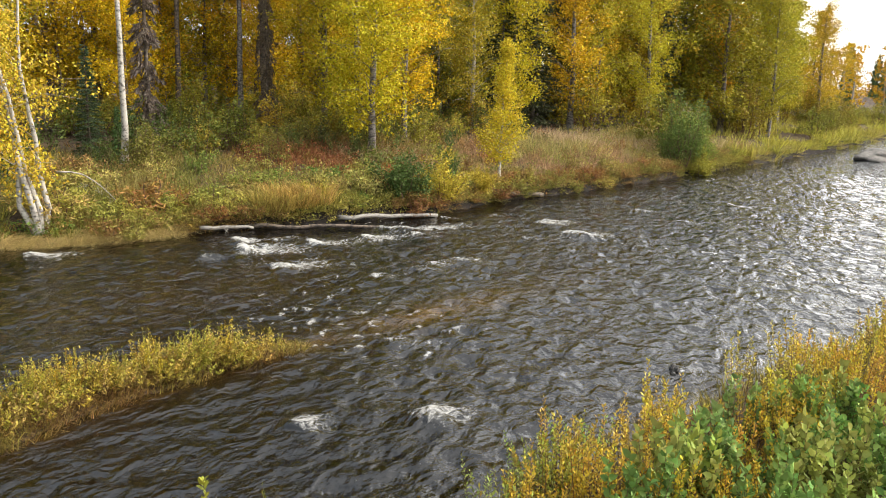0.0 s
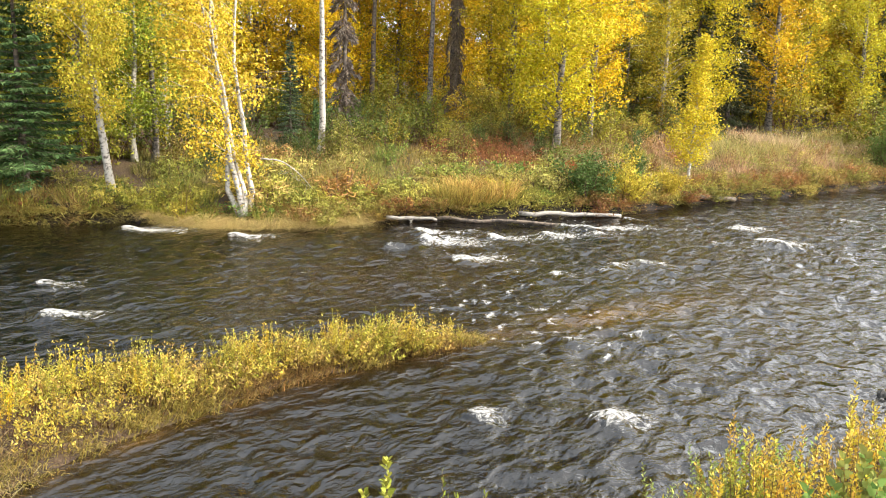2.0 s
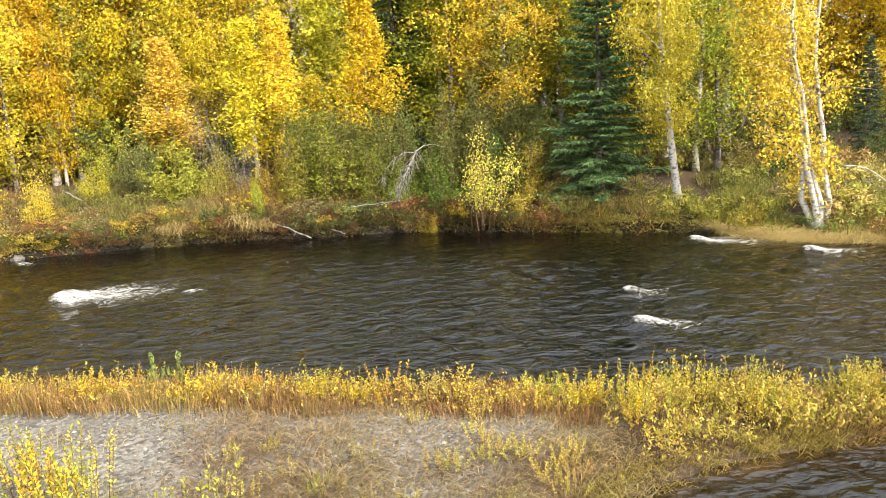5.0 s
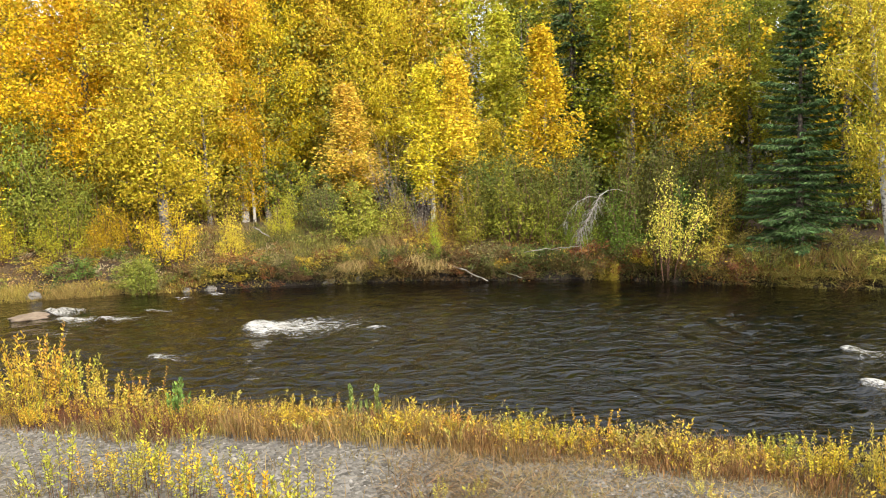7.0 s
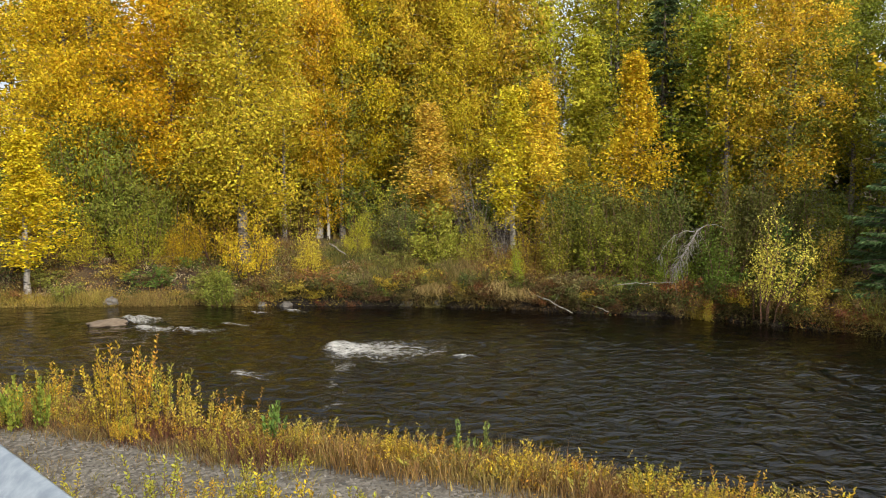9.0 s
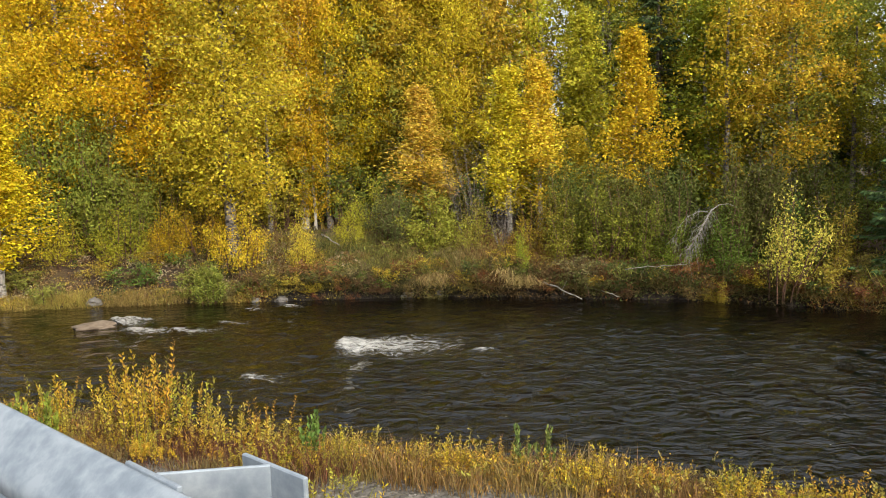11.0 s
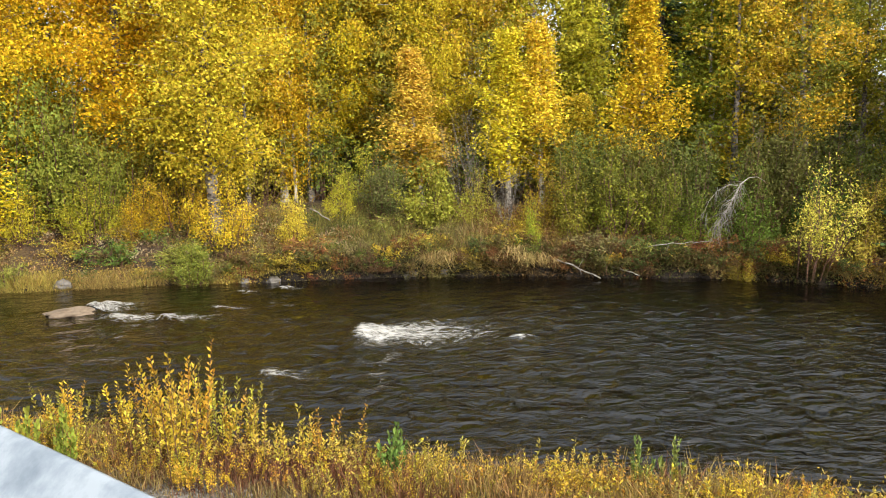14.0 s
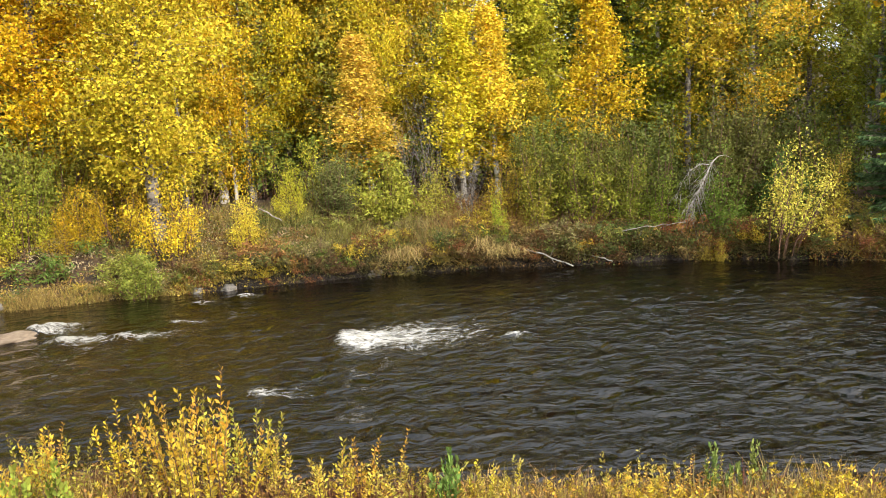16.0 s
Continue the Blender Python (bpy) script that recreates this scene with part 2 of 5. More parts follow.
def asphalt_material():
    m, n, l, p = mat("asphalt")
    tc = n.new("ShaderNodeTexCoord")
    a = node(n, "ShaderNodeTexNoise", Scale=60.0, Detail=6.0, Roughness=0.7)
    l.new(tc.outputs["Object"], a.inputs["Vector"])
    r = ramp(n, (0.3, (0.03, 0.03, 0.03)), (0.7, (0.08, 0.08, 0.078)))
    l.new(a.outputs["Fac"], r.inputs[0])
    l.new(r.outputs[0], p.inputs["Base Color"])
    p.inputs["Roughness"].default_value = 0.9
    return m


GROUND, WATER, STEEL, ASPHALT = ground_material(), water_material(), galvanised(), asphalt_material()
ROCK = rock_material("grey_rock", (0.18, 0.165, 0.145), (0.06, 0.055, 0.05))
DARK_ROCK = rock_material("wet_rock", (0.07, 0.065, 0.06), (0.03, 0.028, 0.025))
TAN_ROCK = rock_material("tan_rock", (0.21, 0.16, 0.11), (0.08, 0.055, 0.036))

# ---------------------------------------------------------------- mesh tools
rng = np.random.default_rng(7)


class Soup:
    """Collects vertices and faces as arrays, with a tint for each face, and turns them into one mesh."""

    def __init__(self):
        self.v, self.f, self.t, self.n = [], [], [], 0

    def add(self, verts, faces, tint=None):
        verts = np.asarray(verts, float).reshape(-1, 3)
        faces = np.asarray(faces, int)
        self.v.append(verts)
        self.f.append(faces + self.n)
        if tint is not None:
            tint = np.asarray(tint, float)
            self.t.append(np.broadcast_to(tint, (len(verts), 3)))
        self.n += len(verts)

    def mesh(self, name, smooth=False):
        me = bpy.data.meshes.new(name)
        v = np.concatenate(self.v)
        me.vertices.add(len(v))
        me.vertices.foreach_set("co", v.ravel())
        loops = np.concatenate([f.ravel() for f in self.f])
        sizes = np.concatenate([np.full(len(f), f.shape[1]) for f in self.f])
        me.loops.add(len(loops))
        me.loops.foreach_set("vertex_index", loops)
        me.polygons.add(len(sizes))
        me.polygons.foreach_set("loop_start", np.concatenate([[0], np.cumsum(sizes)[:-1]]))
        if smooth:
            me.polygons.foreach_set("use_smooth", np.ones(len(sizes), bool))
        me.update(calc_edges=True)
        if self.t:
            c = me.color_attributes.new("tint", 'FLOAT_COLOR', 'POINT')
            t = np.concatenate(self.t)
            c.data.foreach_set("color", np.concatenate([t, np.ones((len(t), 1))], 1).ravel())
        return me


def tube(soup, pts, radii, sides=6):
    """A tapered tube along points."""
    pts, radii = np.asarray(pts, float), np.asarray(radii, float)
    d = np.gradient(pts, axis=0)
    d /= np.linalg.norm(d, axis=1, keepdims=True) + 1e-9
    ref = np.array([1.0, 0, 0]) if abs(d[0, 2]) > 0.8 else np.array([0, 0, 1.0])
    u = np.cross(d, ref)
    u /= np.linalg.norm(u, axis=1, keepdims=True) + 1e-9
    s = np.cross(d, u)
    a = np.linspace(0, 2 * np.pi, sides, endpoint=False)
    ring = pts[:, None] + radii[:, None, None] * (np.cos(a)[None, :, None] * u[:, None] + np.sin(a)[None, :, None] * s[:, None])
    i = np.arange(len(pts) - 1)[:, None] * sides
    j = np.arange(sides)[None]
    k = (j + 1) % sides
    soup.add(ring, np.stack([i + j, i + k, i + sides + k, i + sides + j], -1).reshape(-1, 4))


def unit(v):
    return v / (np.linalg.norm(v, axis=-1, keepdims=True) + 1e-9)


def leaves(soup, centres, size, droop=0.3, slim=0.55, folded=False, ways=None, tint=None, tri=False):
    """One leaf at each centre: a four-cornered blade, or a folded six-cornered one."""
    n = len(centres)
    d = rng.normal(size=(n, 3)) if ways is None else np.asarray(ways) + rng.normal(size=(n, 3)) * 0.25
    d[:, 2] -= droop
    d = unit(d)
    s = unit(np.cross(d, rng.normal(size=(n, 3))))
    up = np.cross(s, d)
    L = (size * rng.uniform(0.7, 1.25, n))[:, None]
    c = np.asarray(centres)
    if folded:
        w = L * slim * 0.5
        v = np.stack([c, c + d * L * 0.3 + s * w + up * w * 0.35, c + d * L * 0.72 + s * w * 0.75 + up * w * 0.25, c + d * L - up * L * 0.1,
                      c + d * L * 0.72 - s * w * 0.75 + up * w * 0.25, c + d * L * 0.3 - s * w + up * w * 0.35], 1)
        b = np.arange(n)[:, None] * 6
        f = np.concatenate([b + np.array([0, 1, 2, 3]), b + np.array([0, 3, 4, 5])])
        k = 6
    elif tri:
        v = np.stack([c + s * L * slim * 0.5, c + d * L, c - s * L * slim * 0.5], 1)
        f = np.arange(n)[:, None] * 3 + np.arange(3)
        k = 3
    else:
        v = np.stack([c, c + d * L * 0.5 + s * L * slim * 0.5, c + d * L, c + d * L * 0.5 - s * L * slim * 0.5], 1)
        f = np.arange(n)[:, None] * 4 + np.arange(4)
        k = 4
    soup.add(v, f, None if tint is None else np.repeat(np.asarray(tint), k, 0))


def link(name, me, material, parent=None, label=""):
    if not me.materials:
        me.materials.append(material)
    ob = new(name, me)
    ob.parent = parent
    if me.materials[0] != material:
        ob.material_slots[0].link = 'OBJECT'
        ob.material_slots[0].material = material
    if label:
        tagged(ob, label)
    return ob


# ---------------------------------------------------------------- the lie of the land
FAR_SHORE = np.array([(-400, 60), (-60, 34), (-30, 30.5), (-16, 29.1), (-9, 29.5), (-0.7, 29.4), (2.3, 28.9), (4.4, 28.2), (7.5, 27.5), (9.5, 26.6), (12, 25), (14.3, 23.7),
                      (16.8, 22.2), (17.8, 20.2), (18.8, 19.2), (20.5, 18.2), (23.2, 17.5), (26.6, 15.0), (31, 13.2), (35.7, 12.7), (40, 11.2), (51, 8.6), (59, 6.8), (72, 4.1),
                      (85, 1.7), (110, -2), (160, -14), (400, -90)])
NEAR_SHORE = np.array([(-400, 40), (-60, 24), (-30, 21), (-12, 18.0), (-7, 16.9), (-5, 16.2), (-3, 15.2), (-1, 14.5), (1, 13.9), (3, 13.1), (5.5, 12.0), (7.8, 10.8), (10, 9.9),
                       (12.5, 8.8), (15, 7.9), (16.9, 7.3), (16, 7.3), (13.7, 7.8), (11.5, 8.1), (8.4, 8.0), (6.6, 7.6), (5.6, 6.6), (5.8, 5), (7, 3.4), (8.6, 2.4), (11, 1.4),
                       (13.5, 1.0), (16, 0.4), (18.5, -0.3), (21, -1.4), (25, -3.6), (32, -8), (45, -14), (70, -25), (120, -48), (400, -160)])
RAIL = np.array([-1.724, 3.535])
ALONG = np.array([-0.7226, 0.6912])
ACROSS = np.array([0.6912, 0.7226])
ROAD_Z = 3.78


def dist_to(line, p):
    """The distance from points to a broken line, and whether they lie on its left."""
    best = np.full(len(p), 1e9)
    for a, b in zip(line[:-1], line[1:]):
        d = b - a
        t = np.clip(((p - a) @ d) / (d @ d), 0, 1)
        best = np.minimum(best, np.linalg.norm(p - a - t[:, None] * d, axis=1))
    return best


def inside(poly, p):
    x, y = p[:, 0], p[:, 1]
    hit = np.zeros(len(p), bool)
    for (x0, y0), (x1, y1) in zip(poly, np.roll(poly, -1, 0)):
        c = (y0 > y) != (y1 > y)
        with np.errstate(divide='ignore', invalid='ignore'):
            hit ^= c & (x < (x1 - x0) * (y - y0) / (y1 - y0) + x0)
    return hit


FAR_LAND = np.concatenate([FAR_SHORE, [(400, 900), (-400, 900)]])
NEAR_LAND = np.concatenate([NEAR_SHORE, [(400, -900), (-400, -900)]])
WAVES = [(rng.uniform(0, 6.3), rng.uniform(0, 6.3), 2 ** rng.uniform(-2.2, 1.8)) for _ in range(40)]


def rough_noise(p, seed=0):
    """A cheap, smooth, uneven field of about +-1."""
    out = np.zeros(len(p))
    for i, (a, b, k) in enumerate(WAVES[seed % 7::3]):
        out += np.sin(k * (np.cos(a) * p[:, 0] + np.sin(a) * p[:, 1]) + b) / (0.6 + k)
    return out / 3.0


def land(p):
    """Height of the ground, and how much of it is gravel."""
    p = np.asarray(p, float).reshape(-1, 2)
    df, dn = dist_to(FAR_SHORE, p), dist_to(NEAR_SHORE, p)
    isf, isn = inside(FAR_LAND, p), inside(NEAR_LAND, p)
    bumpy = rough_noise(p, 1)
    zf = np.interp(df, [0, 0.12, 0.45, 2.5, 6, 12, 30, 90, 400], [-0.15, 0.35, 0.62, 0.97, 1.45, 1.9, 2.3, 4, 20]) + 0.12 * bumpy * np.clip(df, 0, 1.5)
    low = np.interp(df, [0, 0.3, 1.0, 2.4, 4, 6], [-0.1, 0.08, 0.4, 1.4, 1.6, 1.5]) + 0.08 * bumpy * np.clip(df, 0, 1)
    zf = np.where(df < 6, zf + (low - zf) * np.clip((-5.5 - p[:, 0]) / 1.5, 0, 1), zf)
    # the low grassy point under the birch clump
    flat = np.interp(df, [0, 0.25, 0.8, 1.7, 3.2, 6], [-0.04, 0.16, 0.3, 0.62, 1.02, 1.45]) + 0.06 * bumpy * np.clip(df, 0, 1)
    zf = np.where(df < 6, zf + (flat - zf) * np.clip((p[:, 0] - 16.2) / 1.2, 0, 1) * np.clip((23.5 - p[:, 0]) / 1.5, 0, 1), zf)
    zn = np.interp(dn, [0, 0.4, 1.2, 3, 8], [-0.06, 0.12, 0.28, 0.42, 0.6]) + 0.05 * bumpy * np.clip(dn, 0, 1)
    q, s = (p - RAIL) @ ACROSS, (p - RAIL) @ ALONG
    bank = np.where(q > 0, ROAD_Z - 0.06 - np.maximum(q - 0.1, 0) * 1.05, ROAD_Z - 0.06 - np.maximum(-q - 9.5, 0) * 0.6)
    bank = bank - np.maximum(s - 13, 0) * 0.8
    zn = np.maximum(zn, bank)
    bed = -np.interp(np.minimum(df, dn), [0, 0.5, 1.5, 4], [0.06, 0.2, 0.4, 0.8])
    z = np.where(isf, zf, np.where(isn, zn, bed))
    grav = isn * np.clip((dn - 1.0) / 0.8, 0, 1) * np.clip((8.2 - p[:, 0] + rough_noise(p, 3)) / 2.5, 0, 1) * np.clip((q - 2.6) / 1.2, 0, 1)
    return z, grav


def ground_at(x, y):
    return float(land([(x, y)])[0][0])


def spaced(stops):
    return np.concatenate([np.arange(a, b, s) for a, b, s in stops] + [[stops[-1][1]]])


gx = spaced([(-400, -60, 40), (-60, -20, 2.5), (-20, 46, 0.36), (46, 120, 2.0), (120, 400, 40)])
gy = spaced([(-400, -30, 40), (-30, -6, 2), (-6, 38, 0.36), (38, 80, 2.5), (80, 400, 40)])


def sheet(name, gx, gy):
    X, Y = np.meshgrid(gx, gy, indexing="ij")
    p = np.stack([X.ravel(), Y.ravel()], 1)
    i = np.arange(len(gx) - 1)[:, None] * len(gy) + np.arange(len(gy) - 1)[None]
    f = np.stack([i, i + len(gy), i + len(gy) + 1, i + 1], -1).reshape(-1, 4)
    return p, f


def point_value(me, name, values):
    a = me.attributes.new(name, 'FLOAT', 'POINT')
    a.data.foreach_set("value", np.asarray(values, np.float32))


gp, gf = sheet("ground", gx, gy)
gz, gravel = land(gp)
s_ = Soup()
s_.add(np.column_stack([gp, gz]), gf)
me = s_.mesh("ground", True)
point_value(me, "gravel", gravel)
# wet: band of far-shore soil darkened, mostly standing in for undercut shade
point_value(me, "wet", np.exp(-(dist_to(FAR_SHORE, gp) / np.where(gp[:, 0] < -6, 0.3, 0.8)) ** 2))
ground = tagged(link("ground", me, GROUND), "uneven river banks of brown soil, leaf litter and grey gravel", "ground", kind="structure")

# water: finer where the camera passes near, waves running with the flow
wx = spaced([(-400, -60, 60), (-60, -18, 3), (-18, 6, 0.18), (6, 34, 0.16), (34, 60, 0.35), (60, 120, 1.5), (120, 400, 40)])
wy = spaced([(-160, -30, 20), (-30, -10, 2), (-10, 0, 0.3), (0, 30.5, 0.15), (30.5, 60, 4)])
wp, wf = sheet("water", wx, wy)
FOAM = [(-10.1, 26.35, 1.5, 0.22, -3, 1.0), (-2.9, 22.7, 4.4, 0.8, -6, 1.05), (-4.8, 19.8, 1.6, 0.3, -5, 0.75), (-10.2, 26.5, 1.8, 0.35, 5, 0.9), (-9.3, 25.3, 2.6, 0.4, 0, 0.95), (-8.0, 25.1, 2.4, 0.3, -4, 0.85), (-9.9, 26.9, 1.8, 0.2, 0, 0.85), (-6.8, 25.9, 1.4, 0.22, -6, 0.75), (0.6, 21.6, 0.7, 0.25, -8, 0.85), (-6.4, 27.8, 1.0, 0.25, 0, 0.8), (-5.2, 28.2, 0.9, 0.2, 0, 0.8),
        (10.3, 14.3, 1.9, 0.3, -25, 0.95), (11.2, 16.7, 1.3, 0.35, -20, 0.85), (15.6, 21.3, 2.6, 0.35, -30, 0.95), (17.6, 18.6, 1.8, 0.25, -30, 0.85),
        (21.6, 14.4, 2.2, 0.45, -30, 1.0)]
FOAM += [(20.6, 12.1, 1.9, 0.4, -20, 0.95), (22.6, 15.6, 2.0, 0.3, -35, 0.85), (23.6, 13.4, 2.2, 0.4, -30, 0.88), (25.4, 12.6, 2.2, 0.4, -30, 0.85), (27.5, 12.4, 3.4, 0.35, -28, 0.9), (30.4, 6.9, 1.8, 0.45, -20, 0.9),
         (31.5, 8.8, 1.8, 0.4, -20, 0.8), (27.0, 13.1, 5.6, 0.2, -42, 0.85), (32.2, 9.0, 1.6, 0.3, -45, 0.95), (30.2, 7.4, 2.0, 0.3, -35, 0.95), (24.2, 8.5, 1.1, 0.25, -28, 0.85), (41.3, 4.0, 1.8, 0.35, -70, 0.85), (36.8, 6.8, 1.5, 0.3, -40, 0.75), (35.3, 4.8, 1.4, 0.3, -40, 0.75), (14.1, 3.7, 1.3, 0.45, -20, 0.72), (12.9, 5.2, 0.8, 0.3, -30, 0.85), (14.4, 3.7, 1.2, 0.4, -30, 0.85), (17.1, 6.2, 1.0, 0.2, -20, 0.7)]

FOAM = [(x, y, ln * (1.25 if x > 15 else 1), wd * (1.3 if x > 15 else 1), deg, amt + (0.12 if x > 15 else 0)) for x, y, ln, wd, deg, amt in FOAM]
r_ = np.random.default_rng(12)
FOAM += [(r_.uniform(20, 33), r_.uniform(7.5, 15), r_.uniform(0.7, 2.0), r_.uniform(0.2, 0.4), r_.uniform(-40, -15), r_.uniform(0.5, 0.85)) for _ in range(22)]


def flow_noise(p, lo, hi, count, seed, aim, spread):
    r = np.random.default_rng(seed)
    out = np.zeros(len(p))
    for _ in range(count):
        lam = np.exp(r.uniform(np.log(lo), np.log(hi)))
        a = aim + r.normal() * spread
        k = 2 * np.pi / lam
        out += lam ** 0.8 * np.sin(k * (np.cos(a) * p[:, 0] + np.sin(a) * p[:, 1]) + r.uniform(0, 6.3))
    return out / (count ** 0.5 * ((lo + hi) / 2) ** 0.8)


foam = np.zeros(len(wp))
mound = np.zeros(len(wp))
for x, y, ln, wd, deg, amt in FOAM:
    a = radians(deg)
    u = (wp[:, 0] - x) * math.cos(a) + (wp[:, 1] - y) * math.sin(a)
    v = -(wp[:, 0] - x) * math.sin(a) + (wp[:, 1] - y) * math.cos(a)
    wide = 1.8 * wd * (0.5 + np.clip(u, 0, ln) / ln)
    g = np.exp(-(v / wide) ** 2) * np.where(u < 0, np.exp(-(u / 0.16) ** 2), np.clip(1 - u / ln, 0, 1) ** 0.8)
    foam = np.maximum(foam, 0.88 * amt * g)
    mound += 0.14 * amt * np.exp(-(v / wd) ** 2 - ((u - 0.05) / 0.35) ** 2)
df, dn = dist_to(FAR_SHORE, wp), dist_to(NEAR_SHORE, wp)
edge = np.minimum(df, dn)
rapid = np.clip((wp[:, 0] - 8 + (18 - wp[:, 1]) * 0.35) / 9, 0, 1)
calm = np.clip((df - 0.6) / 4.5, 0.22, 1) * (1 - rapid) + np.clip(df / 2, 0.4, 1) * rapid
chop = (0.46 + 0.2 * np.clip((df - 6) / 5, 0, 1) * (1 - rapid) - 0.05 * rapid + 0.6 * np.clip((wp[:, 0] - 22) / 18, 0, 1)) * calm
small = flow_noise(wp, 0.48, 1.05, 90, 3, radians(60), 1.0)
large = flow_noise(wp, 1.4, 4.2, 26, 5, radians(40), 1.0)
crest = 0.6 - np.abs(small) * 1.3
wz = (0.019 + 0.008 * rapid) * (small + 0.8 * crest) + 0.018 * large
patch = np.clip(flow_noise(wp, 4, 14, 12, 9, 0, 2.0) * 0.9, 0, 1) * np.clip((rapid - 0.5) * 2, 0, 1)
foam = np.maximum(foam, 0.12 * rapid)
foam = np.maximum(foam, 0.75 * patch * np.clip((crest - 0.3) / 0.3, 0, 1.0))
wz *= np.clip(edge / 0.8, 0.15, 1) * calm
wz += mound
s_ = Soup()
s_.add(np.column_stack([wp, wz]), wf)
me = s_.mesh("water", True)
tip = np.clip(1 - np.hypot((wp[:, 0] - 19.5) / 6.5, (wp[:, 1] - 6.6 + (wp[:, 0] - 19.5) * 0.28) / 1.3), 0, 1)
upper = np.clip(1 - np.hypot((wp[:, 0] + 10) / 8, (wp[:, 1] - 23) / 4.5), 0, 1)
mid = np.clip(1 - np.hypot((wp[:, 0] - 18) / 5, (wp[:, 1] - 12) / 3), 0, 1)
shallow = np.clip(np.maximum.reduce([0.75 * np.exp(-dn / 0.4), 0.3 * np.exp(-df / 0.4), tip, upper * 0.5, mid * 0.45]), 0, 1)
point_value(me, "foam", foam)
point_value(me, "shallow", shallow)
point_value(me, "chop", chop)
water = tagged(link("water", me, WATER), "dark tea-brown river with ripples and white foam", "river", kind="structure")

# road on its embankment, behind the guard rail
def road_part():
    s = Soup()
    c = lambda a, b, z: (*(RAIL + ALONG * a + ACROSS * b), z)
    v = [c(a, b, z) for a in (-80, 90) for b, z in ((-0.3, ROAD_Z - 0.02), (-9.3, ROAD_Z), (-9.3, ROAD_Z - 0.5), (-0.3, ROAD_Z - 0.5))]
    s.add(v, [(0, 1, 5, 4), (1, 2, 6, 5), (2, 3, 7, 6), (3, 0, 4, 7), (0, 3, 2, 1), (4, 5, 6, 7)])
    return tagged(link("road", s.mesh("road"), ASPHALT), "grey asphalt road behind the guard rail", "road", kind="structure")


road_part()

# ---------------------------------------------------------------- trees
def birch(seed, stems=1, height=10.0, bare=0.3, width=1.5, clumps=7, per=17, size=0.12, limbs=40, lean=0.03, radius=0.13, spreadout=0.0, gap=0.25, tri=True, crook=0.03, cone=False, aim=None):
    """Wood and leaf meshes of a broad-leaved tree, foot at the origin."""
    global rng
    keep, rng = rng, np.random.default_rng(seed)
    wood, crown = Soup(), Soup()
    for k in range(stems):
        ang = rng.uniform(0, 6.3) + k * 6.3 / stems
        out = np.array([math.cos(ang), math.sin(ang)]) * (spreadout * rng.uniform(0.6, 1.2) + rng.normal() * lean * height * 0.4)
        if aim is not None:
            out = out * 0.8 + np.array([math.cos(aim), math.sin(aim)]) * 0.75
        h = height * rng.uniform(0.82, 1.0) if stems > 1 else height
        z = np.linspace(0, 1, 9)
        path = np.stack([out[0] * z ** 0.8 + crook * rng.normal(size=9).cumsum(), out[1] * z ** 0.8 + crook * rng.normal(size=9).cumsum(), z * h - 0.15], 1)
        path[0, :2] = out * 0.03
        r0 = radius * (0.75 if stems > 1 else 1)
        tube(wood, path, r0 * (1.25 - z) ** 0.9 * np.where(z < 0.05, 1.25, 1), 7)
        m = max(limbs // stems, 6)
        for i in range(m):
            u = bare + (0.98 - bare) * ((i + rng.uniform(0, 1)) / m)
            prof = (math.sin(min(1, (u - bare) / (1 - bare) * 1.9 + 0.35) * math.pi / 2)) * (1.12 - u) ** 0.55
            if cone:
                v_ = (u - bare) / (1 - bare)
                prof = 1.5 * min(1, 0.45 + 2.6 * v_) * (1.01 - v_) ** 1.3
            ln = width * prof * (rng.uniform(0.5, 1.35) if cone else rng.uniform(0.65, 1.2)) / (1.4 if stems > 1 else 1)
            base = np.array([np.interp(u, z, path[:, j]) for j in range(3)])
            a = rng.uniform(0, 6.3) if aim is None or rng.uniform() < 0.4 else aim + rng.normal() * 0.6
            rise = rng.uniform(0.45, 1.15) if cone else rng.uniform(0.25, 0.9)
            tip_ = base + np.array([math.cos(a) * ln, math.sin(a) * ln, ln * rise])
            midp = (base + tip_) / 2 + np.array([0, 0, 0.1 * ln])
            end = tip_ - np.array([0, 0, ln * 0.12])
            tube(wood, [base, midp, end], [r0 * 0.2 * (1.3 - u), r0 * 0.12 * (1.2 - u), 0.006], 3)
            if rng.uniform() < gap * 0.4:
                continue
            for c in range(clumps):
                w_ = rng.uniform(0.12, 1.05)
                cc = base * (1 - w_) + end * w_ + rng.normal(size=3) * 0.13 * (0.6 + width * 0.35) + np.array([0, 0, 0.1 * ln * w_ * (1 - w_)])
                pts = cc + rng.normal(size=(per, 3)) * np.array([0.17, 0.17, 0.2]) * (0.45 + 0.45 * prof if cone else 1)
                leaves(crown, pts, size, droop=0.5, slim=0.8, tri=tri)
    a = wood.mesh("trunk", True), crown.mesh("crown")
    rng = keep
    return a


